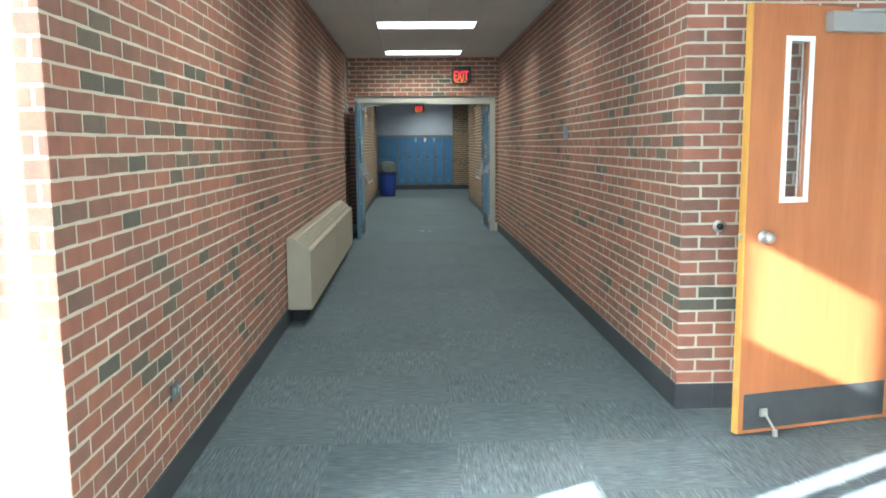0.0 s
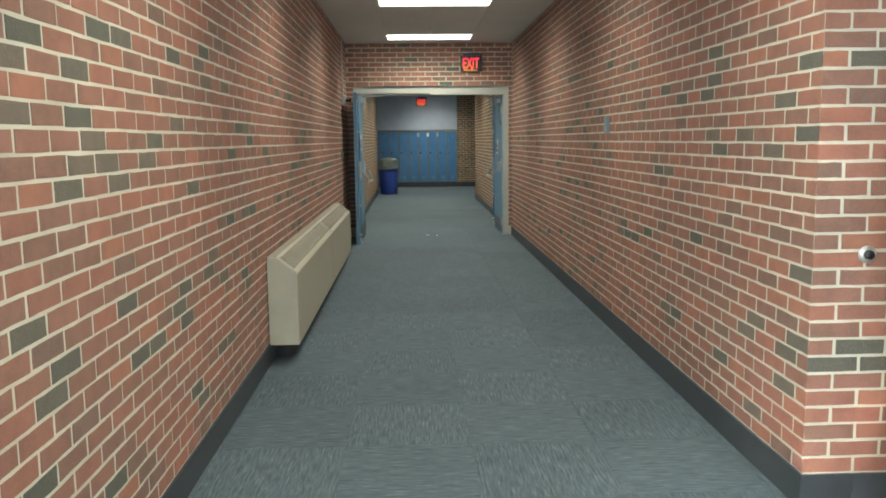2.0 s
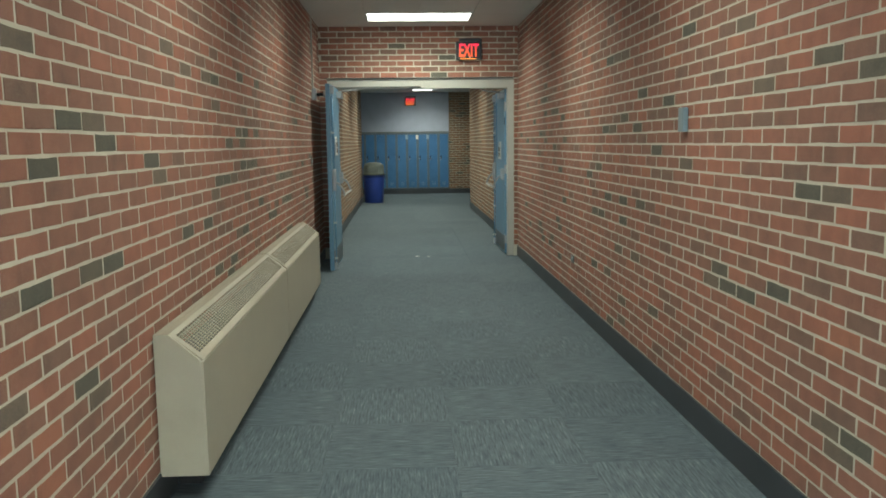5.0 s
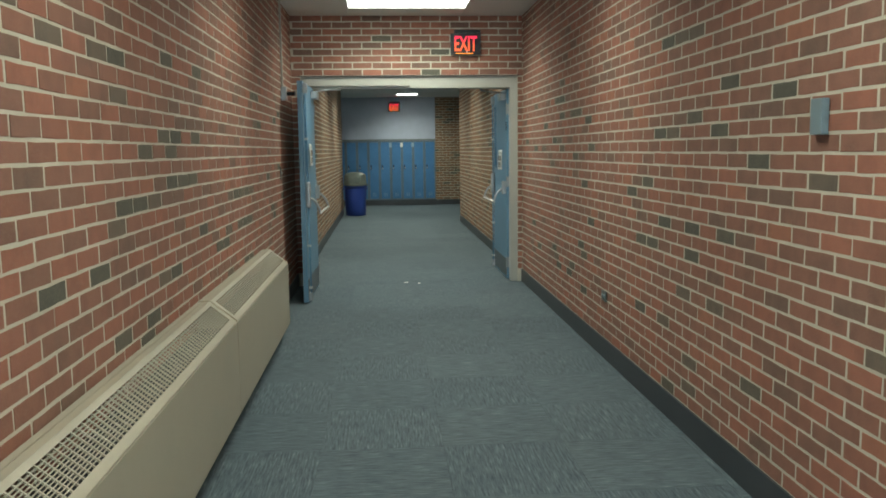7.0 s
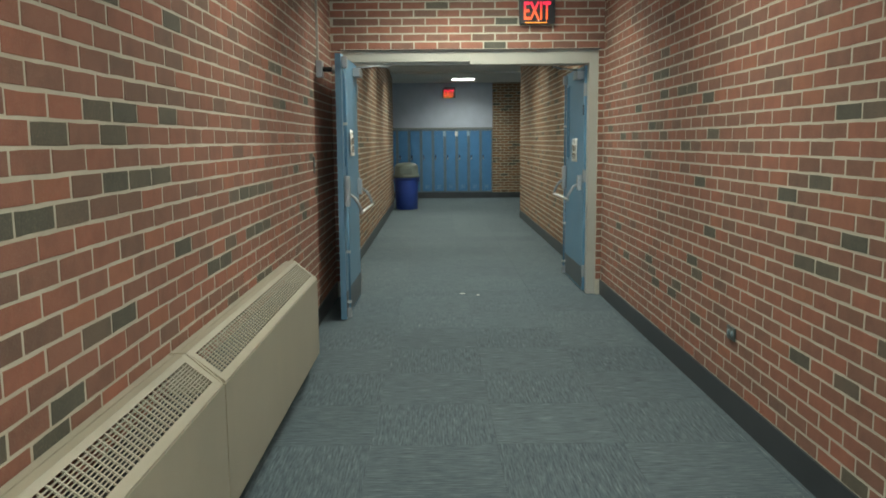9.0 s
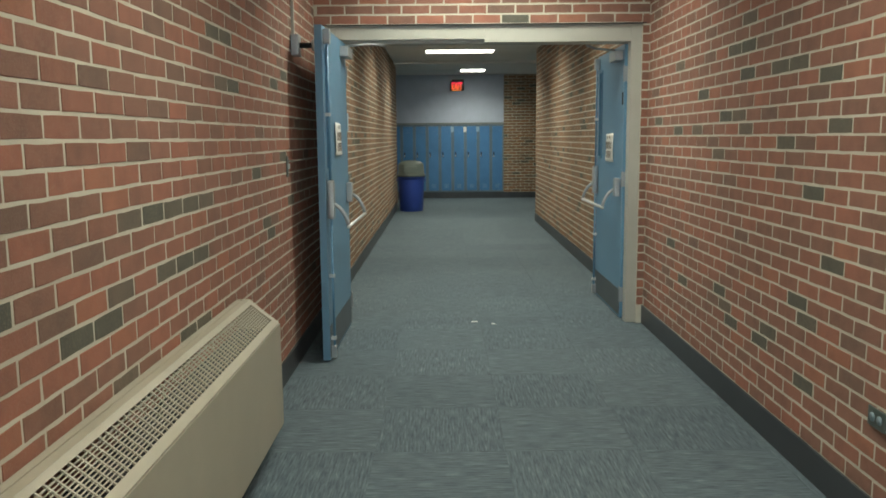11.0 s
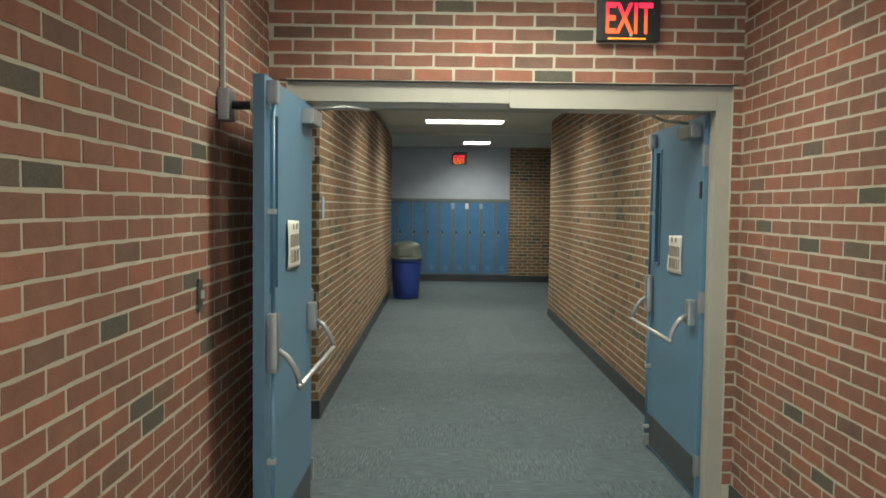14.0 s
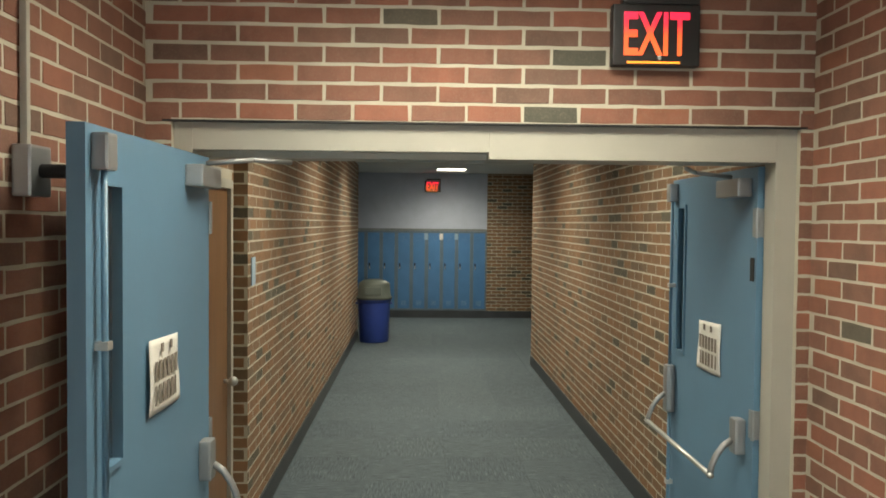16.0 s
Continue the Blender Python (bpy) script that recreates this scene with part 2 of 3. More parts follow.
# ---- setting: numbers ----
XL, XR = -1.05, 1.455        # corridor wall faces
YL, YR = 2.36, 4.30          # where those walls begin
YD = 13.76                   # face of the wall with the double doors
XR2, YR2 = 1.50, 21.6        # far corridor, wall and its end
YL2, YL3 = 15.55, 24.3
YB = 27.05                   # back wall
ZC = 2.918                   # ceiling
BH = 0.141                   # baseboard height
COURSE, LONG, JOINT = 0.0688, 0.2033, 0.0112
ZD = 2.286                   # underside of the bricks over the doorway

BRICK_MESHES = {}


def brick_mesh(length, variant=0):
    """One brick face, proud of the joints, with a small chamfer and slightly uneven arrises."""
    key = (round(length, 3), variant)
    if key not in BRICK_MESHES:
        rng = random.Random(round(length * 1000) * 7 + variant)
        hx, hz, d, c = key[0] / 2, (COURSE - JOINT) / 2, 0.0016, 0.0009
        rim = [(-hx, -hz), (-hx * 0.35, -hz), (hx * 0.4, -hz), (hx, -hz), (hx, hz), (hx * 0.3, hz), (-hx * 0.4, hz), (-hx, hz)]
        rim = [(x + rng.uniform(-0.0014, 0.0014), z + rng.uniform(-0.0016, 0.0016)) for x, z in rim]
        n = len(rim)
        v = [(x, 0, z) for x, z in rim] + [(x, d - c, z) for x, z in rim]
        v += [(x * (1 - 1.4 * c / hx), d + rng.uniform(-0.0004, 0.0004), z * (1 - 1.4 * c / hz)) for x, z in rim]
        f = [tuple(range(3 * n - 1, 2 * n - 1, -1))]
        for a, b in ((0, n), (n, 2 * n)):
            for i in range(n):
                j = (i + 1) % n
                f.append((a + i, b + i, b + j, a + j))
        me = bpy.data.meshes.new("brick")
        me.from_pydata(v, [], f)
        me.materials.append(BRICK)
        BRICK_MESHES[key] = (me, v, f)
    return BRICK_MESHES[key]


TWINS = {}


def brick_twin(me, material):
    """The same brick in another material."""
    key = (me.name, material.name)
    if key not in TWINS:
        twin = me.copy()
        twin.materials.clear()
        twin.materials.append(material)
        TWINS[key] = twin
    return TWINS[key]


def bricks(wall, start, along, out, length, z0, z1, phase=0.0, near=(0, 0), top=2.3, keep=None, limit=300, dark=(), pitch=LONG, base=BH, course=COURSE, brown=False):
    """Lay running-bond bricks on a wall face from start along a way; the nearest ones are objects, the rest one mesh."""
    start, along, out = Vector(start), Vector(along), Vector(out)
    rng = random.Random(int(abs(start.x * 7 + start.y * 131 + length * 17) * 100))
    k0, k1 = round((z0 - base) / course), math.ceil((z1 - base) / course - 0.02)
    fields = {False: ([], []), True: ([], [])}
    made = 0
    dark = set(dark)
    for k in range(k0, k1):
        zc = base + (k + 0.5) * course
        u = -((phase + (0.5 if k % 2 else 0.0) * pitch) % pitch)
        j = -1
        while u < length - 0.02:
            j += 1
            a, b = max(u, 0.0), min(u + pitch, length)
            u += pitch
            a2 = a + (JOINT * 0.56 if a > 0.001 else 0.0)
            b2 = b - (JOINT * 0.56 if b < length - 0.001 else 0.0)
            if b2 - a2 < 0.025 or (keep and not keep((a2 + b2) / 2, zc)):
                continue
            lift = rng.uniform(-0.0012, 0.0012)
            c = start + along * ((a2 + b2) / 2 + rng.uniform(-0.001, 0.001)) + out * lift
            c.z = zc + rng.uniform(-0.001, 0.001)
            tip = rng.uniform(-0.004, 0.004)
            m = Matrix((along, out, Vector((0, 0, 1)))).transposed().to_4x4()
            m = Matrix.Translation(c) @ m @ Matrix.Rotation(tip, 4, "Y")
            me, v, f = brick_mesh(b2 - a2, rng.randrange(6))
            if near[0] <= (a2 + b2) / 2 <= near[1] and zc < top and made < limit:
                ob = new("brick", brick_twin(me, DARK_BRICK if (k, j) in dark else LAMP_TINT_BRICK if brown else BRICK))
                ob.parent = wall
                ob.matrix_local = m
                made += 1
            else:
                vs, fs = fields[(k, j) in dark]
                n = len(vs)
                vs += [m @ Vector(q) for q in v]
                fs += [tuple(n + i for i in q) for q in f]
    for burnt, (vs, fs) in fields.items():
        if vs:
            me = bpy.data.meshes.new("brick_field")
            me.from_pydata(vs, [], fs)
            me.materials.append(DARK_BRICKS if burnt else LAMP_TINT_FIELD if brown else BRICKS)
            ob = new("brick_field", me)
            ob.parent = wall
            tagged(ob, kind="stuff")


# ---- setting: walls, ceiling, floor ----
T = 0.22
west = structure("wall_west", bxo(XL - T, XL, YL, YD + T, 0, ZC), MORTAR, "red brick corridor wall with pale mortar joints", "wall")
west_return = structure("wall_west_return", bxo(-2.2, XL - T, YL + 0.001, YL + T, 0, ZC), MORTAR, "sunlit red brick wall beside the entrance", "wall")
east = structure("wall_east", bxo(XR, XR + T, YR, YD + T, 0, ZC), MORTAR, "red brick corridor wall with scattered dark bricks", "wall")
east_return = structure("wall_east_return", bxo(XR + T, 4.2, YR + 0.001, YR + T, 0, ZC), MORTAR, "red brick wall behind an open wooden door", "wall")
bm = bxo(XL, XR, YD, YD + T, ZD, ZC)
box(bm, XL, -0.955, YD, YD + T, 0, ZD)
box(bm, 1.405, XR, YD, YD + T, 0, ZD)
lintel = structure("wall_door", bm, MORTAR, "red brick wall above a double doorway", "wall")
far_east = structure("wall_far_east", bxo(XR2, XR2 + T, YD + T, YR2, 0, ZC), MORTAR, "brick wall of the far corridor", "wall")
far_west = structure("wall_far_west", bxo(XL - T, XL, YL2, YL3, 0, ZC), MORTAR, "brick wall of the far corridor with a bin beside it", "wall")
RD = 0.085                   # depth of the shallow recess behind the left leaf
bm = bxo(XL - RD - 0.2, XL - RD, YD + T, 14.43, 0, ZC)
box(bm, XL - RD - 0.2, XL - RD, 15.48, YL2, 0, ZC)
box(bm, XL - RD - 0.2, XL - RD, 14.43, 15.48, 2.15, ZC)
recess = structure("wall_recess", bm, MORTAR, "brick recess with a wooden door", "wall")
back_brick = structure("wall_back_brick", bxo(1.345, 4.4, YB, YB + T, 0, ZC), MORTAR, "brick end wall beside blue lockers", "wall")
back = structure("wall_back", bxo(-3.0, 1.345, YB - 0.004, YB + T, 1.80, ZC), PLASTER, "pale blue painted wall above the lockers", "wall")
structure("wall_locker_recess", bxo(-3.0, 1.345, YB + T + 0.3, YB + T + 0.4, 0, 1.80), PLAIN, "plain wall behind the lockers", "wall")
# the cross hall and the entrance are closed by plain walls that no one passes
structure("wall_hall_west", bxo(-3.2, -3.0, YL3 - 1.5, YB + T, 0, ZC), PLAIN, "plain end wall of the cross hall", "wall")
structure("wall_hall_west_side", bxo(-3.0, XL - T, YL3 - 1.7, YL3 - 1.5, 0, ZC), PLAIN, "plain side wall of the cross hall", "wall")
structure("wall_hall_east", bxo(4.4, 4.6, YR2 - 0.2, YB + T, 0, ZC), PLAIN, "plain end wall of the cross hall", "wall")
structure("wall_hall_east_side", bxo(XR2 + T, 4.4, YR2 - 0.2, YR2, 0, ZC), PLAIN, "plain side wall of the cross hall", "wall")
structure("wall_entrance_east", bxo(4.2, 4.4, -3.2, YR + T, 0, ZC), PLAIN, "plain side wall of the entrance", "wall")

# unseen entrance, added: glazing behind the start, west gaps shaped for the sun patches
XW = -2.2
SUN_GAPS = [(0.45, 0.93, 1.50, 2.30), (1.005, 1.148, 1.50, 2.30), (1.20, 1.705, 0.45, 1.47), (1.46, 1.72, 2.376, 2.90), (1.735, 1.80, 1.09, 2.86)]
ys = sorted({-3.0, YL + T} | {q for s in SUN_GAPS for q in s[:2]})
bm = bmesh.new()
for a, b in zip(ys, ys[1:]):
    open_z = sorted((s[2], s[3]) for s in SUN_GAPS if s[0] <= (a + b) / 2 <= s[1])
    z = 0.0
    for lo, hi in open_z:
        box(bm, XW - 0.06, XW, a, b, z, lo)
        z = hi
    box(bm, XW - 0.06, XW, a, b, z, ZC)
structure("wall_entrance_west", bm, WHITE, "unseen added white screen, its gaps shaped to cast the sun patches", "wall")
bm = bxo(XW - 0.06, 4.4, -3.2, -3.0, 2.4, ZC)
box(bm, XW - 0.06, 4.4, -3.2, -3.0, 0, 0.15)
for x in (XW, -0.6, 1.0, 2.6, 4.2):
    box(bm, x - 0.06, x + 0.06, -3.15, -3.05, 0.15, 2.4)
structure("wall_entrance_south", bm, WHITE, "unseen white glazed front added behind the start", "wall")
for i, (a, b, c, d) in enumerate(SUN_GAPS):
    w = structure("window_%d" % (i + 1), bxo(XW - 0.04, XW - 0.034, a, b, c, d), GLASS, "clear glass pane in the added sun screen", "window")
    w.visible_shadow = False
for i, x in enumerate((XW, -0.6, 1.0, 2.6)):
    w = structure("window_%d" % (i + 6), bxo(x + 0.06, x + 1.54, -3.146, -3.14, 0.15, 2.4), GLASS, "large clear glass pane of the unseen added front", "window")
    w.visible_shadow = False

bm = bmesh.new()
# fittings at 3.84, 6.79, 15.3 and 18.4 are unseen, added to light the walls
lights = [(-0.42, 0.80, 3.84, 4.44), (-0.42, 0.80, 6.79, 7.39), (-0.42, 0.80, 9.74, 10.34), (-0.42, 0.80, 12.69, 13.29),
          (-0.42, 0.80, 15.3, 15.9), (-0.42, 0.80, 18.4, 19.0), (-0.40, 0.81, 21.5, 22.1), (0.28, 0.85, 25.0, 26.22)]
structure("ceiling_slab", box(bxo(-3.4, 4.8, 12.0, YB + 1, ZC + 0.06, ZC + 0.2), -2.26, 4.8, -3.2, 12.0, ZC + 0.06, ZC + 0.2), PLAIN, "concrete slab above the ceiling boards", "ceiling")
for i in range(-5, 8):
    for j in range(-3, 26):
        x0, y0 = 0.19 + (i - 1) * 0.61, -3.1 + (j + 3) * 1.22
        x1, y1 = x0 + 0.61, y0 + 1.22
        if y0 < 18:
            x0 = max(x0, -2.2)
        if x1 - x0 < 0.02:
            continue
        # boards are cut round the light fittings
        cells = [(x0, x1, y0, y1)]
        for a, b, c, d in lights:
            cut = []
            for p, q, r, s in cells:
                if q <= a or p >= b or s <= c or r >= d:
                    cut.append((p, q, r, s))
                    continue
                cut += [(p, q, r, c)] if r < c else []
                cut += [(p, q, d, s)] if s > d else []
                m0, m1 = max(r, c), min(s, d)
                cut += [(p, a, m0, m1)] if p < a else []
                cut += [(b, q, m0, m1)] if q > b else []
            cells = cut
        for p, q, r, s in cells:
            if q - p > 0.01 and s - r > 0.01:
                box(bm, p + 0.0025, q - 0.0025, r + 0.0025, s - 0.0025, ZC, ZC + 0.02)
structure("ceiling", bm, CEIL, "off-white speckled ceiling boards with fine joints", "ceiling")

structure("floor", bxo(-3.4, 4.8, -3.4, YB + 1, -0.2, -0.004), painted("carpet_backing", (0.03, 0.035, 0.04), 0.9), "floor slab under the carpet tiles", "floor")

structure("ceiling_hall", bxo(-3.0, 4.4, 23.6, 24.98, ZC - 0.045, ZC - 0.002), CEIL, "off-white lower ceiling of the cross hall", "ceiling")
# ---- ceiling lights ----
def ceiling_light(x0, x1, y0, y1, power=1.0):
    ob = thing("ceiling_light", "lit rectangular fluorescent light set into the ceiling", "ceiling light", "ceiling lights", at=((x0 + x1) / 2, (y0 + y1) / 2, ZC))
    hx, hy = (x1 - x0) / 2, (y1 - y0) / 2
    bm = bmesh.new()
    for a in ((-hx, hx, -hy, -hy + 0.02), (-hx, hx, hy - 0.02, hy), (-hx, -hx + 0.02, -hy + 0.02, hy - 0.02), (hx - 0.02, hx, -hy + 0.02, hy - 0.02)):
        box(bm, *a, -0.006, 0.03)
    local("frame", bm, GRID, ob)
    local("diffuser", bxo(-hx + 0.02, hx - 0.02, -hy + 0.02, hy - 0.02, -0.001, 0.02), DIFFUSER, ob, "glowing white diffuser")
    lamp = new("tubes", bpy.data.lights.new("tubes", "AREA"))
    lamp.data.shape, lamp.data.size, lamp.data.size_y = "RECTANGLE", 2 * hx - 0.06, 2 * hy - 0.06
    lamp.data.energy, lamp.data.spread, lamp.data.color = TUBES * power, radians(140), (0.97, 1.0, 0.87)
    lamp.location = ((x0 + x1) / 2, (y0 + y1) / 2, ZC - 0.009)


# power of each fitting, tuned to the brightness of the walls around it
for q in lights:
    ceiling_light(*q, power={3.84: 0.72, 6.79: 0.6, 9.74: 0.66, 12.69: 0.68, 15.3: 0.85, 18.4: 0.9, 25.0: 0.8}.get(q[2], 1.0))


# ---- baseboards ----
def baseboard(x0, x1, y0, y1):
    structure("baseboard", bxo(x0, x1, y0, y1, 0, BH, bevel=0.0015), BASE, "black vinyl baseboard along the brick wall", "baseboard")


baseboard(XL, XL + 0.011, YL, YD)
baseboard(XW, XL + 0.011, YL - 0.011, YL)
baseboard(XR - 0.011, XR, YR, YD)
baseboard(XR - 0.011, 1.655, YR - 0.011, YR)
baseboard(1.657, 4.2, YR - 0.011, YR)
baseboard(XR2 - 0.011, XR2, YD + T, YR2)
baseboard(XR2 - 0.011, 4.4, YR2, YR2 + 0.011)
baseboard(XL, XL + 0.011, YL2, YL3)
baseboard(XL - RD, XL + 0.011, YL2 - 0.011, YL2)
baseboard(1.345, 4.4, YB - 0.011, YB)
structure("baseboard", bxo(-3.0, 1.345, YB - 0.04, YB + 0.3, 0, 0.15), BASE, "black plinth under the blue lockers", "baseboard")

# ---- double doorway ----
frame_ob = tagged(thing("door_frame_1", "cream painted steel frame of a double doorway", "door frame", kind="structure"), kind="structure")
Y0, Y1 = YD + 0.026, YD + T + 0.01
part("jamb", bxo(1.325, 1.405, Y0, 13.885, 0, ZD, bevel=0.003), CREAM, frame_ob)
part("jamb", bxo(-0.955, -0.885, Y0, Y1, 0, ZD, bevel=0.003), CREAM, frame_ob)
part("head", bxo(0.224, 1.325, Y0, Y1, 2.155, ZD, bevel=0.003), CREAM, frame_ob)
part("head", bxo(-0.885, 0.224, Y0, Y1, 2.180, ZD, bevel=0.003), CREAM, frame_ob)
part("stop", bxo(-0.885, 0.222, Y0 + 0.06, Y1 - 0.01, 2.156, 2.180), CREAM, frame_ob)
# dark strip painting the shade of the brick edge over the head
part("drip_angle", bxo(-0.99, 1.43, YD - 0.003, YD + 0.011, ZD - 0.006, ZD + 0.002), DARK, frame_ob)


def paper_sheet(parent, x, y0, y1, z0, z1, side, wave=0.006):
    """A slightly curled notice taped on a door face; unreadable lines are plain bars."""
    me = bmesh.new()
    n, k = 8, 10
    grid = [[None] * (k + 1) for _ in range(n + 1)]
    for i in range(n + 1):
        for j in range(k + 1):
            u, v = i / n, j / k
            d = 0.003 + wave * abs(math.sin(3.1 * v + 2 * u)) * (0.3 + v)
            grid[i][j] = me.verts.new((x + side * d, y0 + (y1 - y0) * u + 0.012 * (v - 0.5) * (u - 0.4), z1 - (z1 - z0) * v - 0.010 * u * (1 - v)))
    for i in range(n):
        for j in range(k):
            me.faces.new((grid[i][j], grid[i + 1][j], grid[i + 1][j + 1], grid[i][j + 1]))
    sheet = tagged(mesh_object("notice", me, PAPER, True), "curled white paper notice taped to the blue door", "notice")
    sol = sheet.modifiers.new("thick", "SOLIDIFY")
    sol.thickness = 0.0008
    w, h = y1 - y0, z1 - z0
    rng = random.Random(5)
    for r, (v0, v1) in enumerate(((0.08, 0.20), (0.30, 0.56), (0.62, 0.88))):
        for c in range(2 if r == 0 else 6):
            bm = bmesh.new()
            a = y0 + w * ((0.3 + 0.3 * c) if r == 0 else (0.10 + 0.135 * c))
            b = a + w * (0.09 if r == 0 else rng.uniform(0.05, 0.10))
            box(bm, x + side * (0.004 + wave * 1.5), x + side * (0.005 + wave * 1.5), a, b, z1 - h * v1, z1 - h * v0)
            p = part("print_bar", bm, INK, sheet)
    return sheet


def door_leaf(name, label, xf, side, yh, yn, hinge_gap):
    """A steel leaf standing along y. xf: the face with the panic bar, which looks to side. yh: hinge edge, yn: free edge."""
    s = 1 if yn > yh else -1
    t = 0.046
    ob = thing(name, label, "door", kind="structure", at=((xf - side * t / 2), (yh + yn) / 2, 0.012))
    Z = 2.148
    x0, x1 = sorted((xf, xf - side * t))
    la, lb = sorted((yn - s * 0.108, yn - s * 0.208))   # narrow light near the free edge
    za, zb = 1.275, 2.0
    ya, yb = sorted((yh, yn))
    bm = bxo(x0, x1, ya, la, 0.012, Z)
    box(bm, x0, x1, lb, yb, 0.012, Z)
    box(bm, x0, x1, la, lb, 0.012, za)
    box(bm, x0, x1, la, lb, zb, Z)
    bmesh.ops.remove_doubles(bm, verts=bm.verts, dist=0.0001)
    part("leaf", bm, BLUE, ob)
    bm = bmesh.new()
    for a, b, c, d in ((la - 0.016, la, za - 0.016, zb + 0.016), (lb, lb + 0.016, za - 0.016, zb + 0.016), (la, lb, za - 0.016, za), (la, lb, zb, zb + 0.016)):
        box(bm, *sorted((xf, xf + side * 0.009)), a, b, c, d)
    light = part("window_frame", bm, BLUE, ob)
    part("pane", bxo((x0 + x1) / 2 - 0.003, (x0 + x1) / 2 + 0.003, la, lb, za, zb), GLASS, ob, "narrow wired glass pane")

    def f(d):
        return xf + side * d
    # kick plate, vertical rods with guides, latch cases
    part("kick_plate", bxo(*sorted((f(0), f(0.003))), ya + 0.02, yb - 0.02, 0.03, 0.235), KICK, ob, "dark scuffed kick plate")
    yr = yn - s * 0.058
    part("rod", rod(bmesh.new(), (f(0.022), yr, 1.17), (f(0.022), yr, 2.05), 0.0085), BLUE, ob, "blue painted latch rod", True)
    part("rod", rod(bmesh.new(), (f(0.022), yr, 0.09), (f(0.022), yr, 0.94), 0.0085), BLUE, ob, "blue painted latch rod", True)
    for z in (1.60, 0.565, 0.15):
        part("rod_guide", bxo(*sorted((f(0), f(0.036))), yr - 0.016, yr + 0.016, z - 0.011, z + 0.011, bevel=0.003), STEEL, ob)
    part("latch_case", bxo(*sorted((f(0), f(0.045))), yr - 0.03, yr + 0.03, 2.035, 2.128, bevel=0.009), ALU, ob, "grey top latch case")
    part("latch_foot", bxo(*sorted((f(0), f(0.035))), yr - 0.022, yr + 0.022, 0.02, 0.10, bevel=0.005), ALU, ob)
    # crossbar panic device
    z = 1.06
    part("bar_case", bxo(*sorted((f(0), f(0.048))), yr - 0.035, yr + 0.035, z - 0.125, z + 0.125, bevel=0.02), ALU, ob, "grey panic bar case")
    yq = yh + s * 0.10
    part("bar_case", bxo(*sorted((f(0), f(0.045))), yq - 0.035, yq + 0.035, z - 0.085, z + 0.06, bevel=0.01), ALU, ob, "grey panic bar case")
    for y in (yr, yq):
        bm = bmesh.new()
        pts = [Vector((f(0.045), y, z - 0.03)), Vector((f(0.080), y, z - 0.055)), Vector((f(0.108), y, z - 0.095)), Vector((f(0.126), y, z - 0.135)), Vector((f(0.136), y, z - 0.188))]
        rings = []
        for q, p in enumerate(pts):
            way = (pts[min(q + 1, len(pts) - 1)] - pts[max(q - 1, 0)]).normalized()
            side_way = Vector((0, 1, 0)).cross(way)
            rings.append([bm.verts.new(p + 0.013 * (math.cos(g * math.pi / 6) * Vector((0, 1, 0)) + math.sin(g * math.pi / 6) * side_way)) for g in range(12)])
        for ra, rb in zip(rings, rings[1:]):
            for g in range(12):
                bm.faces.new((ra[g], ra[(g + 1) % 12], rb[(g + 1) % 12], rb[g]))
        bm.faces.new(rings[0])
        bm.faces.new(rings[-1])
        bmesh.ops.recalc_face_normals(bm, faces=bm.faces)
        part("bar_arm", bm, ALU, ob, "curved bar arm", True)
    part("cross_bar", rod(bmesh.new(), (f(0.135), yr + s * 0.02, z - 0.175), (f(0.135), yq - s * 0.02, z - 0.175), 0.0115, 14), STEEL, ob, "polished steel push bar", True)
    # closer near the hinge
    yc = yh + s * 0.17
    part("closer", bxo(*sorted((f(0), f(0.062))), yc - 0.12, yc + 0.12, 2.03, 2.105, bevel=0.008), ALU, ob, "grey surface door closer")
    arm = rod(bmesh.new(), (f(0.04), yc, 2.115), (f(0.20), yc - s * 0.02, 2.13), 0.009, 8)
    rod(arm, (f(0.20), yc - s * 0.02, 2.13), (f(0.30), yh - s * 0.03, 2.135), 0.009, 8)
    part("closer_arm", arm, ALU, ob, "", True)
    # hinges on the hinge edge
    for z in (0.20, 1.115, 1.925):
        bm = bxo(*sorted((f(0.002), f(-0.04))), *sorted((yh - s * 0.008, yh + s * 0.001)), z - 0.057, z + 0.057)
        rod(bm, (f(0.004), yh - s * 0.006, z - 0.06), (f(0.004), yh - s * 0.006, z + 0.06), 0.008, 10)
        if hinge_gap:
            box(bm, *sorted((f(0), f(0.004))), yh, yh + s * 0.035, z - 0.057, z + 0.057)
        part("hinge", bm, ALU, ob)
    return ob


left_leaf = door_leaf("door_1", "blue painted steel door standing open, with panic bar", -0.838, 1, 13.768, 12.70, False)
left_leaf.matrix_world = left_leaf.matrix_world @ pose(0.008, 0, 0, 0, 0, -1.0)
right_leaf = door_leaf("door_2", "blue painted steel door standing open, pushed away from the corridor", 1.305, -1, 13.90, 14.965, True)
part("strike_plate", bxo(1.300, 1.304, 13.915, 13.95, 1.69, 1.785), DARK, right_leaf)
paper_sheet(left_leaf, -0.8255, 13.10, 13.38, 1.335, 1.56, 1)
paper_sheet(right_leaf, 1.305, 14.25, 14.53, 1.24, 1.475, -1)

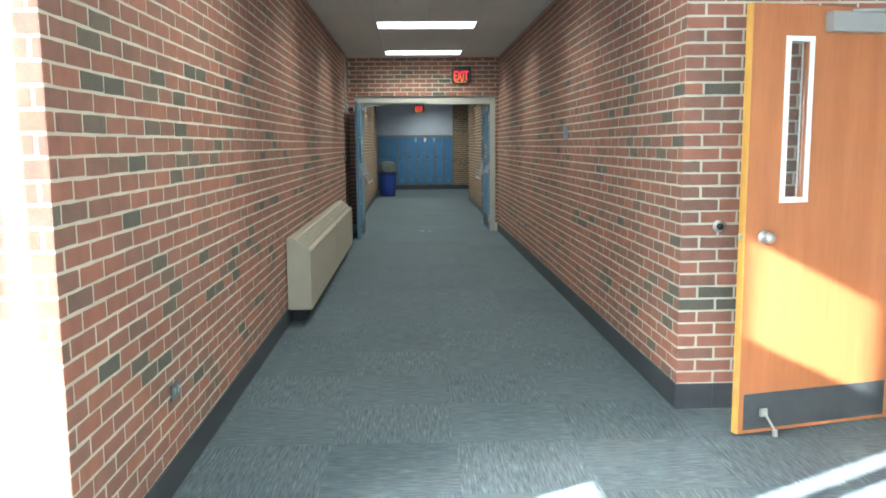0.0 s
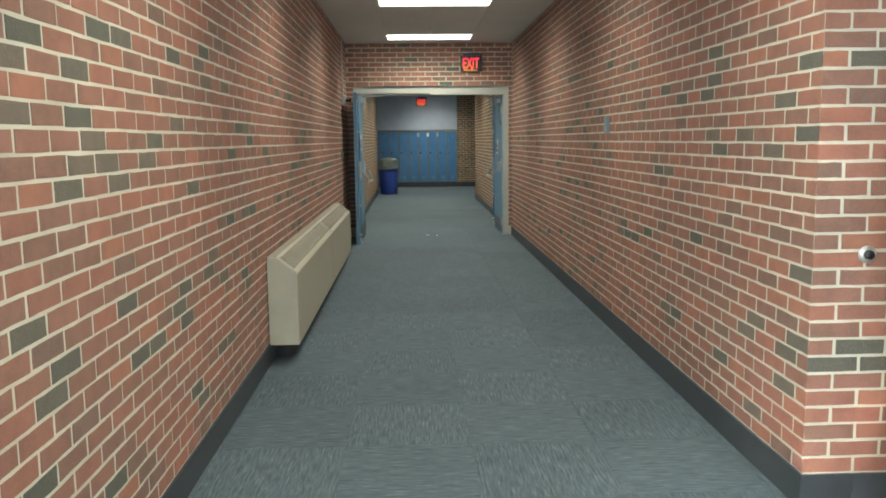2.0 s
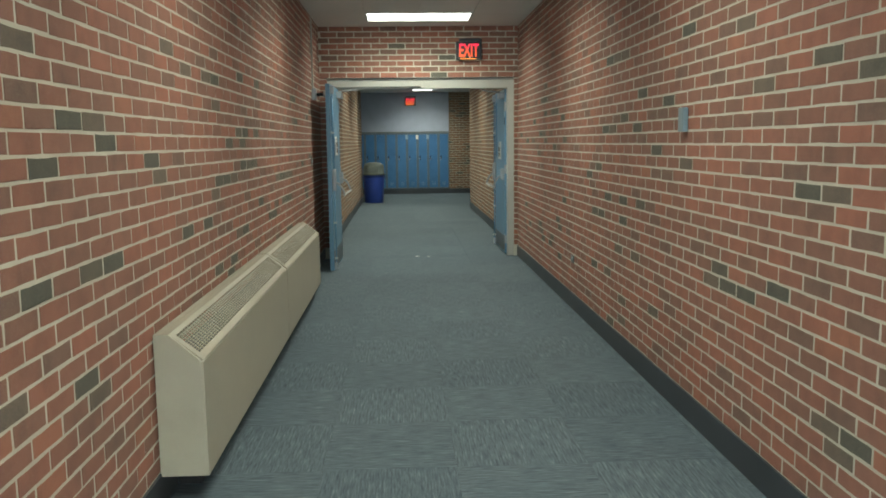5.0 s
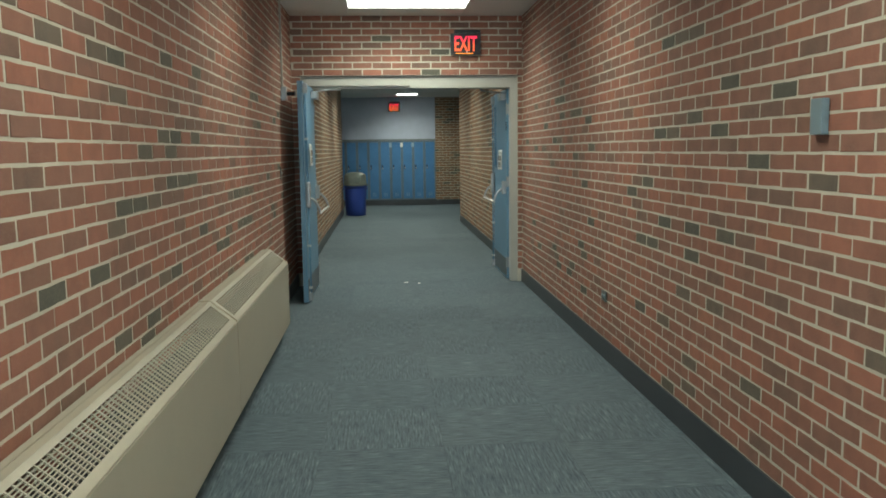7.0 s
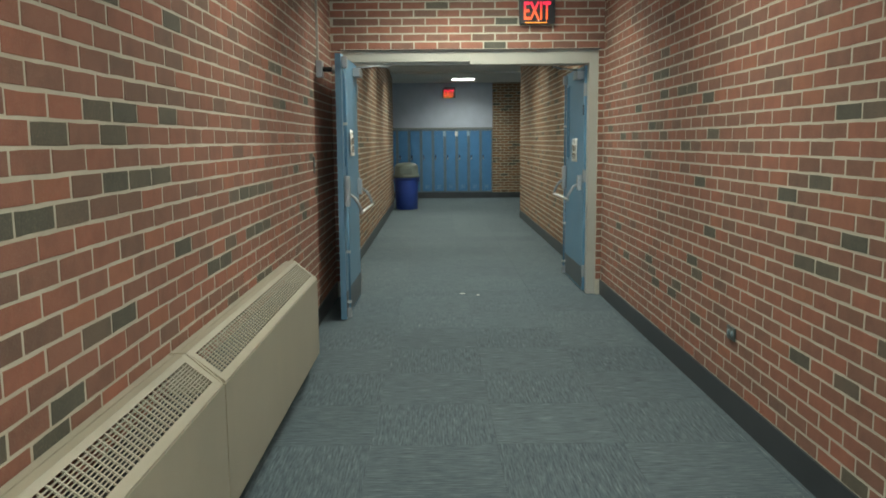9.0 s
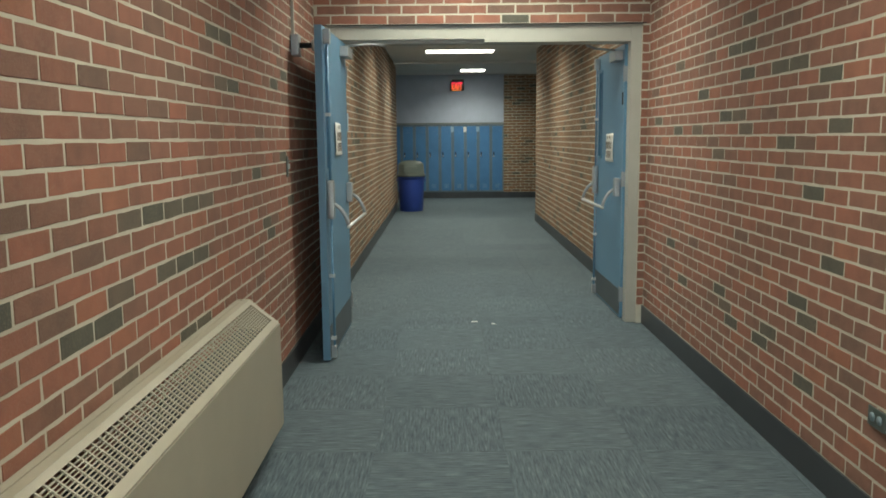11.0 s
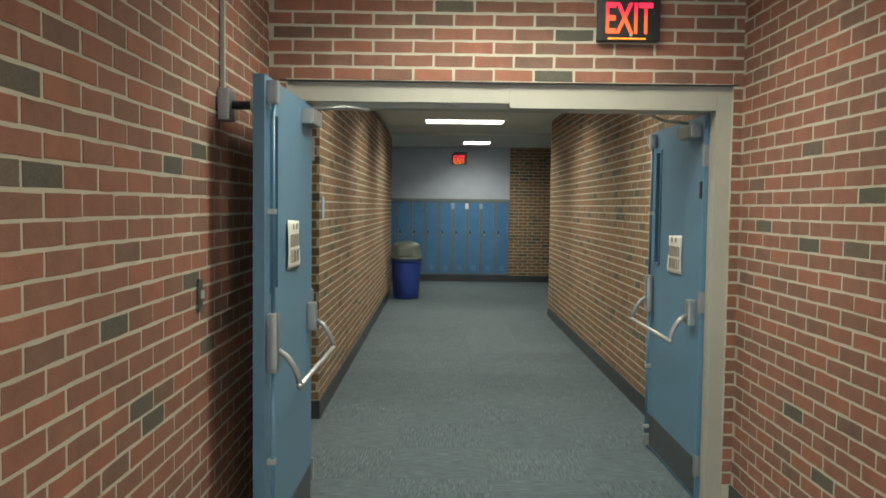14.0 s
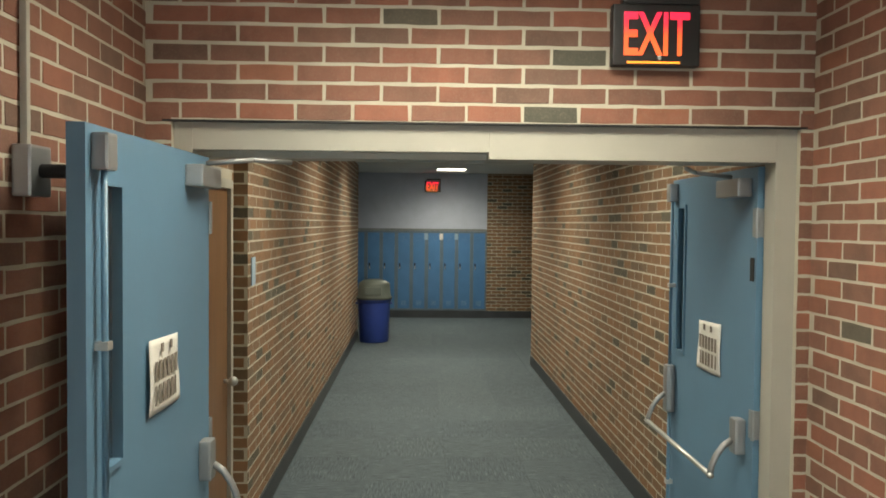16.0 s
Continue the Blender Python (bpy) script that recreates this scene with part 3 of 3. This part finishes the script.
# magnetic holder on the wall with its conduit
hold = thing("door_holder", "grey magnetic door holder on the brick wall", "door holder")
part("housing", bxo(XL + 0.005, XL + 0.055, 12.76, 12.87, 1.97, 2.10, bevel=0.008), ALU, hold)
part("plunger", rod(bmesh.new(), (XL + 0.05, 12.815, 2.035), (-0.90, 12.815, 2.035), 0.018), DARK, hold, "", True)
part("disc", rod(bmesh.new(), (-0.915, 12.815, 2.035), (-0.886, 12.815, 2.035), 0.035, 20), STEEL, hold, "", True)
cond = tagged(mesh_object("conduit", bxo(XL + 0.005, XL + 0.024, 12.805, 12.825, 2.10, ZC, bevel=0.004), CREAM), "cream surface conduit running up the brick wall", "conduit")
key = thing("key_switch", "small dark key switch plate on the brick wall", "switch")
part("plate", bxo(XL + 0.005, XL + 0.013, 12.49, 12.535, 1.22, 1.345, bevel=0.002), GREEN, key)
part("toggle", bxo(XL + 0.013, XL + 0.024, 12.505, 12.52, 1.27, 1.30, bevel=0.002), STEEL, key)

# ---- exit signs ----
def word(text, wide, high, material, parent, m):
    cu = bpy.data.curves.new("letters", "FONT")
    cu.body, cu.size, cu.extrude, cu.align_x, cu.align_y = text, 0.2, 0.002, "CENTER", "CENTER"
    cu.offset = 0.003
    tmp = bpy.data.objects.new("letters", cu)
    me = bpy.data.meshes.new_from_object(tmp)
    bpy.data.objects.remove(tmp)
    me.materials.clear()
    me.materials.append(material)
    xs, zs = [v.co.x for v in me.vertices], [v.co.y for v in me.vertices]
    cx, cz = (min(xs) + max(xs)) / 2, (min(zs) + max(zs)) / 2
    fit_m = Matrix.Diagonal((wide / (max(xs) - min(xs)), high / (max(zs) - min(zs)), 1, 1)) @ Matrix.Translation((-cx, -cz, 0))
    me.transform(fit_m)
    ob = new("letters", me)
    ob.parent = parent
    ob.matrix_local = m
    return tagged(ob, "glowing red letters")


def exit_sign(x, y, z):
    ob = thing("exit_sign", "black exit sign with glowing red letters on the wall", "exit sign", at=(x, y, z))
    local("housing", bxo(-0.162, 0.162, -0.055, -0.006, -0.12, 0.105, bevel=0.006), BLACK, ob)
    local("canopy", bxo(-0.125, 0.162, -0.05, -0.006, 0.107, 0.145, bevel=0.006), BLACK, ob)
    word("EXIT", 0.243, 0.158, RED, ob, pose(0.0, -0.0575, -0.004, 90, 0, 0))
    local("slot", bxo(-0.11, 0.087, -0.0575, -0.054, -0.112, -0.105), AMBER, ob, "amber lit slot")
    tip = rod(bmesh.new(), (0.01, -0.056, -0.092), (0.01, -0.062, -0.092), 0.008, 10)
    local("screw", tip, STEEL, ob)
    return ob


exit_sign(0.832, YD, 2.62)
exit_sign(0.24, YB - 0.004, 2.66)


# ---- wall heating units ----
def heater(y0, y1):
    ob = thing("wall_heater", "beige enamelled wall heater with sloping grille above the carpet", "heater", "wall heaters")
    xb, xf, zb, zt, zf = XL + 0.007, -0.848, 0.13, 0.722, 0.608
    prof = [(xb, zb), (xf, zb), (xf, zf), (xf - 0.006, zf + 0.010), (xb + 0.06, zt), (xb, zt)]
    # front and ends as a folded sheet, open under the grille
    bm = bmesh.new()
    box(bm, xf - 0.012, xf, y0, y1, zb, zf)
    ob_front = part("front_panel", bm, UNIT, ob)
    for a, b in ((y0, y0 + 0.012), (y1 - 0.012, y1)):
        bm = bmesh.new()
        va = [bm.verts.new((x - (0.0125 if x > -0.87 else 0), a, z)) for x, z in prof]
        vb = [bm.verts.new((x - (0.0125 if x > -0.87 else 0), b, z)) for x, z in prof]
        bm.faces.new(va)
        bm.faces.new(vb[::-1])
        for i in range(len(prof)):
            j = (i + 1) % len(prof)
            bm.faces.new((va[j], va[i], vb[i], vb[j]))
        bmesh.ops.recalc_face_normals(bm, faces=bm.faces)
        part("end_panel", bm, UNIT, ob)
    part("wall_flange", bxo(xb, xb + 0.024, y0 + 0.0125, y1 - 0.0125, zt - 0.02, zt - 0.001), UNIT, ob)
    part("top_rail", bxo(xb + 0.029, xb + 0.06, y0 + 0.0125, y1 - 0.0125, zt - 0.02, zt), UNIT, ob)
    # solid black box puts the shade inside the heater into colour
    part("cavity", bxo(xb, xf - 0.03, y0 + 0.015, y1 - 0.015, zb + 0.02, 0.585), DARK, ob, "black box painting the shade inside, under the grille")
    # the sloping plane between top rail and front edge
    p, q = Vector((xb + 0.06, 0, zt)), Vector((xf - 0.001, 0, zf + 0.006))
    way = (q - p).normalized()
    up = Vector((-way.z, 0, way.x))
    L = (q - p).length
    m = Matrix(((way.x, 0, up.x, p.x), (0, 1, 0, 0), (way.z, 0, up.z, p.z), (0, 0, 0, 1)))

    def slope(name, a, b, c, d, t0=-0.006, t1=0.0):
        bm = bxo(a, b, c, d, t0, t1)
        bmesh.ops.transform(bm, matrix=m, verts=bm.verts)
        return part(name, bm, UNIT, ob)
    slope("rim", 0.001, 0.022, y0 + 0.0125, y1 - 0.0125)
    slope("rim", L - 0.034, L - 0.002, y0 + 0.0125, y1 - 0.0125, -0.012)
    slope("rim", 0.022, L - 0.034, y0 + 0.0125, y0 + 0.055)
    slope("rim", 0.022, L - 0.034, y1 - 0.055, y1 - 0.0125)
    for i in range(1, 11):
        u = 0.022 + (L - 0.056) * i / 11
        slope("grille_bar", u - 0.0017, u + 0.0017, y0 + 0.055, y1 - 0.055, -0.006, -0.002)
    n = int((y1 - y0 - 0.11) / 0.040)
    first = None
    for i in range(1, n):
        y = y0 + 0.055 + (y1 - y0 - 0.11) * i / n
        if first is None:
            first = slope("grille_slat", 0.022, L - 0.034, -0.0032, 0.0032, -0.006, -0.0008)
            first.location.y = y
        else:
            o = first.copy()
            scene.collection.objects.link(o)
            o.location.y = y
    # added black block in place of the shadow between heater and carpet
    part("toe", bxo(xb, xf - 0.09, y0 + 0.22, y1 - 0.22, 0.002, zb), DARK, ob, "black block painting the shade beneath the heater")


heater(6.58, 8.975)
heater(8.986, 11.21)

# ---- small wall fittings ----
def wall_box(name, label, cat, x, side, y, z, w, h, d, mat):
    ob = thing(name, label, cat)
    part("cover", bxo(*sorted((x, x + side * d)), y - w / 2, y + w / 2, z - h / 2, z + h / 2, bevel=0.004), mat, ob)
    return ob


wp = wall_box("wall_plate", "blue-grey sensor plate on the brick wall", "wall plate", XR - 0.005, -1, 7.575, 1.575, 0.075, 0.125, 0.028, PLATE)
for x, side, y, z in ((XR - 0.005, -1, 10.335, 0.445), (XL + 0.005, 1, 3.41, 0.43)):
    o = wall_box("power_outlet", "dark duplex power outlet low on the brick wall", "power outlet", x, side, y, z, 0.115, 0.072, 0.008, GREEN)
    for k in (-0.024, 0.024):
        part("socket", rod(bmesh.new(), (x + side * 0.008, y + k, z), (x + side * 0.0105, y + k, z), 0.017, 16), PLATE, o, "", True)
room = wall_box("room_sign", "pale room sign plate on the brick wall", "sign", XL + 0.005, 1, 15.67, 1.61, 0.10, 0.17, 0.008, STICKER)

# ---- wooden door standing open beside the corridor mouth ----
wd = thing("door_3", "orange oak veneer door standing open, sunlit", "door", kind="structure", at=(1.613, 3.839, 0.012), turn=13.64)
LW, LT, LH = 0.93, 0.045, 2.115
# the leaf runs along its own x, its corridor face at y = 0
bm = bxo(0.008, 0.215, 0, LT, 0, LH)
box(bm, 0.330, LW, 0, LT, 0, LH)
box(bm, 0.215, 0.330, 0, LT, 0, 1.185)
box(bm, 0.215, 0.330, 0, LT, 1.945, LH)
local("leaf", bm, ORANGE, wd)
local("edge_strip", bxo(0, 0.0078, 0, LT, 0, LH, bevel=0.002), EDGE, wd, "pale wooden edge")
bm = bmesh.new()
for a, b, c, d in ((0.192, 0.217, 1.165, 1.968), (0.328, 0.352, 1.165, 1.968), (0.217, 0.328, 1.165, 1.19), (0.217, 0.328, 1.943, 1.968)):
    box(bm, a, b, -0.010, -0.001, c, d)
    box(bm, a, b, LT + 0.001, LT + 0.010, c, d)
local("window_frame", bm, WHITE, wd, "white narrow window frame")
local("pane", bxo(0.217, 0.328, 0.02, 0.026, 1.19, 1.943), GLASS, wd)
local("kick_plate", bxo(0.035, LW - 0.03, -0.003, 0, 0.018, 0.205), KICK, wd, "black kick plate")
bm = rod(bmesh.new(), (0.109, -0.001, 1.0), (0.109, -0.010, 1.0), 0.033, 20)
rod(bm, (0.109, -0.01, 1.0), (0.109, -0.04, 1.0), 0.013, 14)
bmesh.ops.create_uvsphere(bm, u_segments=20, v_segments=12, radius=0.028, matrix=pose(0.109, -0.052, 1.0) @ Matrix.Diagonal((1, 0.75, 1, 1)))
local("knob", bm, STEEL, wd, "polished door knob", True)
local("latch", bxo(-0.010, -0.0005, 0.012, 0.033, 0.985, 1.015), STEEL, wd)
local("closer", bxo(0.41, 0.72, -0.06, -0.001, 1.99, 2.085, bevel=0.008), ALU, wd, "grey door closer")
local("closer_arm", rod(bmesh.new(), (0.55, -0.03, 2.092), (0.86, -0.10, 2.10), 0.009), ALU, wd, "", True)
bm = bxo(0.125, 0.165, -0.022, -0.004, 0.085, 0.125, bevel=0.005)
rod(bm, (0.145, -0.025, 0.105), (0.185, -0.055, 0.018), 0.006)
rod(bm, (0.185, -0.055, 0.022), (0.187, -0.056, -0.008), 0.014)
local("door_stop", bm, STEEL, wd, "kick-down door stop")
bump_ob = thing("wall_bumper", "round steel door bumper on the brick wall", "bumper")
part("plate", rod(bmesh.new(), (1.662, YR - 0.005, 1.022), (1.662, YR - 0.013, 1.022), 0.034, 20), STEEL, bump_ob, "", True)
part("rubber", rod(bmesh.new(), (1.662, YR - 0.013, 1.022), (1.662, YR - 0.03, 1.022), 0.018, 16), BLACK, bump_ob, "", True)

# wooden door in the recess
bd = thing("door_4", "brown wooden door in a cream frame, closed", "door", kind="structure")
XD = XL - RD
part("leaf", bxo(XD - 0.05, XD - 0.008, 14.482, 15.428, 0.01, 2.098), BROWN, bd)
part("jamb", bxo(XD - 0.12, XD + 0.015, 15.43, 15.48, 0, 2.15), CREAM, bd)
part("jamb", bxo(XD - 0.12, XD + 0.015, 14.43, 14.48, 0, 2.15), CREAM, bd)
part("head", bxo(XD - 0.12, XD + 0.015, 14.48, 15.43, 2.10, 2.15), CREAM, bd)
part("kick_plate", bxo(XD - 0.008, XD - 0.005, 14.52, 15.39, 0.03, 0.26), KICK, bd)
bm = rod(bmesh.new(), (XD - 0.008, 15.35, 1.0), (XD + 0.03, 15.35, 1.0), 0.012)
bmesh.ops.create_uvsphere(bm, u_segments=16, v_segments=10, radius=0.028, matrix=pose(XD + 0.045, 15.35, 1.0))
part("knob", bm, STEEL, bd, "", True)

# ---- lockers ----
def locker(x):
    ob = thing("locker", "tall blue steel locker with grey frame, closed", "locker", "row of lockers", at=(x, YB, 0.15))
    w = 0.305
    bm = bxo(0, 0.033, 0.0, 0.3, 0, 1.6)
    box(bm, w - 0.033, w, 0.0, 0.3, 0, 1.6)
    box(bm, 0.033, w - 0.033, 0.0, 0.3, 0, 0.03)
    box(bm, 0.033, w - 0.033, 0.0, 0.3, 1.565, 1.6)
    box(bm, 0.033, w - 0.033, 0.2, 0.3, 0.03, 1.565)
    local("body", bm, LOCKF, ob, "grey locker frame")
    d = local("door", bxo(0.036, w - 0.036, -0.006, 0.014, 0.033, 1.562, bevel=0.003), LOCK, ob, "blue locker door")
    h = bxo(0.055, 0.085, -0.010, -0.006, 0.83, 0.95, bevel=0.002)
    local("handle_cup", h, DARK, d, "dark recessed handle")
    local("latch", bxo(0.063, 0.077, -0.022, -0.010, 0.835, 0.89, bevel=0.003), STEEL, d, "steel latch")
    for z in (0.10, 0.125, 0.15, 0.175, 1.40, 1.425, 1.45, 1.475):
        local("louvre", bxo(0.10, 0.205, -0.012, -0.005, z, z + 0.012, bevel=0.003), VENT if z < 1 else LOCK, d)
    return ob


first = locker(1.345 - 0.305)
for i in range(1, 14):
    copy_thing(first, pose(1.345 - 0.305 * (i + 1), YB, 0.15))
structure("locker_trim", bxo(-2.93, 1.345, YB - 0.012, YB + 0.28, 1.752, 1.798, bevel=0.003), TRIM, "grey sloping trim above the lockers", "trim")
for i, (z0, z1, dx) in enumerate(((1.58, 1.70, 0.0), (1.575, 1.705, -0.305), (1.585, 1.70, 0.305))):
    st = tagged(mesh_object("sticker", bxo(0.385 + dx, 0.455 + dx, YB - 0.0085, YB - 0.0065, z0, z1), PAPER if dx == 0 else STICKER), "small pale label stuck on the blue locker", "label")

# ---- litter bin ----
def ring(bm, r, z, n=40, squash=1.0):
    return [bm.verts.new((r * math.cos(2 * math.pi * i / n), r * math.sin(2 * math.pi * i / n) * squash, z)) for i in range(n)]


def lathe(profile, n=40, close=True):
    bm = bmesh.new()
    rings = [ring(bm, r, z, n) for r, z in profile]
    for a, b in zip(rings, rings[1:]):
        for i in range(n):
            j = (i + 1) % n
            bm.faces.new((a[i], a[j], b[j], b[i]))
    if close:
        bm.faces.new(rings[0][::-1])
        bm.faces.new(rings[-1])
    return bm


bin_ob = thing("litter_bin", "round blue plastic bin with grey domed lid by the wall", "bin", at=(-0.745, 23.75, 0))
local("tub", lathe([(0.222, 0.0), (0.232, 0.01), (0.256, 0.62), (0.256, 0.64), (0.272, 0.645), (0.275, 0.70), (0.268, 0.705)]), BIN, bin_ob, "blue tapered tub", True)
local("lid", lathe([(0.284, 0.685), (0.287, 0.725), (0.268, 0.732), (0.252, 0.915), (0.24, 0.945), (0.18, 0.985), (0.10, 1.003), (0.03, 1.008)]), LID, bin_ob, "grey domed lid", True)
local("flap", bxo(-0.13, 0.13, -0.272, -0.245, 0.765, 0.89, bevel=0.006), LID, bin_ob, "swing flap")
for sx in (-1, 1):
    local("tub_handle", bxo(*sorted((sx * 0.258, sx * 0.292)), -0.05, 0.05, 0.60, 0.635, bevel=0.006), BIN, bin_ob)

# scraps on the carpet beyond the heater
for x, y, w in ((0.12, 13.82, 0.05), (0.275, 13.745, 0.03)):
    tagged(mesh_object("paper_scrap", bxo(x, x + w, y, y + 0.018, 0.002, 0.006, bevel=0.001), PAPER), "small white paper scrap on the carpet", "litter")

# ---- carpet tiles ----
TILE_MESHES = {}
floor_ob = bpy.data.objects["floor"]


def tile_mesh(w, d):
    key = (round(w, 3), round(d, 3))
    if key not in TILE_MESHES:
        bm = bxo(-w / 2, w / 2, -d / 2, d / 2, -0.004, 0.0)
        me = bpy.data.meshes.new("carpet_tile")
        bm.to_mesh(me)
        bm.free()
        me.materials.append(CARPET)
        TILE_MESHES[key] = me
    return TILE_MESHES[key]


def lay_tiles(x0, x1, y0, y1):
    step = 0.61
    for i in range(math.floor((x0 - 0.19) / step), math.ceil((x1 - 0.19) / step)):
        for j in range(math.floor((y0 - 0.19) / step), math.ceil((y1 - 0.19) / step)):
            a, b = max(x0, 0.19 + i * step), min(x1, 0.19 + (i + 1) * step)
            c, d = max(y0, 0.19 + j * step), min(y1, 0.19 + (j + 1) * step)
            if b - a < 0.01 or d - c < 0.01:
                continue
            turn = (i + j) % 2
            w, h = b - a - 0.0012, d - c - 0.0012
            ob = new("carpet_tile", tile_mesh(h, w) if turn else tile_mesh(w, h))
            ob.parent = floor_ob
            ob.matrix_local = pose((a + b) / 2, (c + d) / 2, 0, 0, 0, 90 if turn else 0)


lay_tiles(XL, XR, YL, YD)
lay_tiles(-0.95, 1.40, YD, YD + T)
lay_tiles(XL, XR2, YD + T, YR2)
lay_tiles(XL, 4.4, YR2, YB)
lay_tiles(XR, 3.85, YL, YR)
tagged(mesh_object("carpet", bxo(XW, 4.2, -3.0, YL - 0.001, -0.004, 0.0), CARPET), "slate blue carpet of the entrance", "carpet", kind="structure")
tagged(mesh_object("carpet", bxo(-3.0, XL - 0.001, YL2 - 1.6, YB, -0.004, 0.0), CARPET), "slate blue carpet of the cross hall", "carpet", kind="structure")

# ---- bricks ----
# courses and columns of the burnt bricks
BURNT_WEST = [(2, 13), (3, 7), (3, 12), (4, 15), (4, 16), (6, 4), (6, 5), (7, 3), (7, 18), (7, 38), (7, 40), (8, 2), (8, 9), (8, 10), (8, 12), (8, 18), (8, 29), (8, 38), (8, 41), (8, 42), (9, 5), (9, 11), (9, 15), (9, 27), (9, 29), (10, 6), (10, 12), (10, 14), (11, 8), (11, 14), (11, 30), (11, 31), (11, 36), (11, 37), (11, 48), (12, 5), (12, 38), (12, 40), (12, 41), (12, 42), (12, 48), (13, 16), (13, 18), (13, 19), (13, 24), (13, 26), (13, 34), (13, 51), (15, 3), (15, 27), (15, 38), (15, 39), (15, 40), (15, 41), (15, 42), (16, 0), (16, 13), (16, 28), (16, 29), (16, 30), (16, 47), (17, 6), (17, 8), (17, 22), (17, 31), (17, 32), (17, 33), (17, 50), (18, 4), (18, 7), (18, 8), (18, 10), (18, 17), (18, 22), (19, 7), (19, 10), (19, 19), (19, 29), (19, 31), (20, 2), (20, 5), (20, 7), (20, 12), (20, 18), (20, 19), (20, 31), (20, 32), (20, 34), (22, 2), (22, 3), (22, 5), (22, 7), (22, 28), (22, 44), (22, 45), (23, 5), (23, 14), (23, 16), (23, 49), (24, 2), (24, 8), (24, 9), (24, 12), (24, 14), (24, 25), (24, 27), (24, 28), (24, 51), (25, 2), (25, 14), (25, 23), (25, 31), (25, 34), (25, 43), (25, 44)]
BURNT_EAST = [(0, 24), (1, 2), (1, 22), (3, 4), (3, 8), (3, 22), (3, 33), (4, 1), (4, 8), (4, 9), (4, 19), (4, 36), (4, 38), (5, 24), (5, 26), (5, 35), (5, 38), (5, 42), (6, 1), (6, 3), (6, 39), (7, 0), (7, 2), (7, 33), (8, 21), (8, 23), (8, 34), (8, 44), (9, 12), (9, 13), (9, 14), (10, 11), (10, 14), (11, 0), (11, 6), (11, 22), (11, 25), (11, 26), (11, 32), (13, 20), (13, 22), (13, 24), (15, 27), (15, 33), (16, 9), (16, 10), (16, 26), (17, 16), (17, 39), (18, 2), (18, 5), (18, 19), (18, 35), (19, 0), (19, 3), (19, 5), (19, 32), (19, 37), (19, 41), (19, 43), (20, 21), (20, 24), (20, 25), (20, 38), (20, 39), (20, 46), (21, 1), (21, 22), (22, 6), (22, 8), (22, 12), (22, 18), (22, 33), (22, 41), (23, 0), (23, 5), (23, 9), (23, 20), (23, 34), (23, 35), (23, 37), (24, 5), (25, 5), (25, 37), (25, 38), (25, 43), (26, 13), (27, 16), (27, 22), (27, 23), (27, 24), (27, 37)]
BURNT_RETURN = [(6, 0), (6, 1), (7, 1), (23, 1)]
EVEN = (-(0.347 - XL) - 0.2115 / 2) % 0.2115
bricks(west, (XL, YL, 0), (0, 1, 0), (1, 0, 0), YD - YL, BH, ZC, 0.1417, near=(0.2, 2.6), top=2.2, dark=BURNT_WEST, pitch=0.2003)
bricks(west_return, (XW, YL, 0), (1, 0, 0), (0, -1, 0), XL - XW, BH, ZC, 0.0, near=(0.5, 1.15))
bricks(east, (XR, YR, 0), (0, 1, 0), (-1, 0, 0), YD - YR, BH, ZC, 0.1087, near=(0.0, 2.4), top=2.2, dark=BURNT_EAST, pitch=0.1987)
bricks(east_return, (XR, YR, 0), (1, 0, 0), (0, -1, 0), 2.7, BH, ZC, 0.0, near=(0, 1.5), dark=BURNT_RETURN)
bricks(lintel, (XL, YD, 0), (1, 0, 0), (0, -1, 0), XR - XL, ZD, ZC, EVEN, near=(0, 3), top=3.0, dark=[(31, 7), (34, 8), (36, 5)], pitch=0.2115, base=ZD - 31 * 0.0712, course=0.0712)
bricks(lintel, (1.405, YD, 0), (1, 0, 0), (0, -1, 0), XR - 1.405, BH, ZD, 0.04)
bricks(lintel, (XL, YD, 0), (1, 0, 0), (0, -1, 0), -0.955 - XL, BH, ZD, 0.0)
bricks(far_east, (XR2, YD + T, 0), (0, 1, 0), (-1, 0, 0), YR2 - YD - T, BH, ZC, near=(0.0, 2.2), top=2.2, brown=True)
bricks(far_west, (XL, YL2, 0), (0, 1, 0), (1, 0, 0), YL3 - YL2, BH, ZC, 0.05, near=(0.0, 2.2), top=2.2, brown=True)
bricks(far_west, (XL - T, YL2, 0), (1, 0, 0), (0, -1, 0), T, BH, ZC, 0.1, brown=True)
bricks(recess, (XL - RD, YD + T, 0), (0, 1, 0), (1, 0, 0), YL2 - YD - T, BH, ZC, brown=True, keep=lambda u, z: z > 2.18 or not 0.24 < u < 1.5)
bricks(back_brick, (1.345, YB, 0), (1, 0, 0), (0, -1, 0), 3.0, BH, ZC, near=(0, 1.0), brown=True)
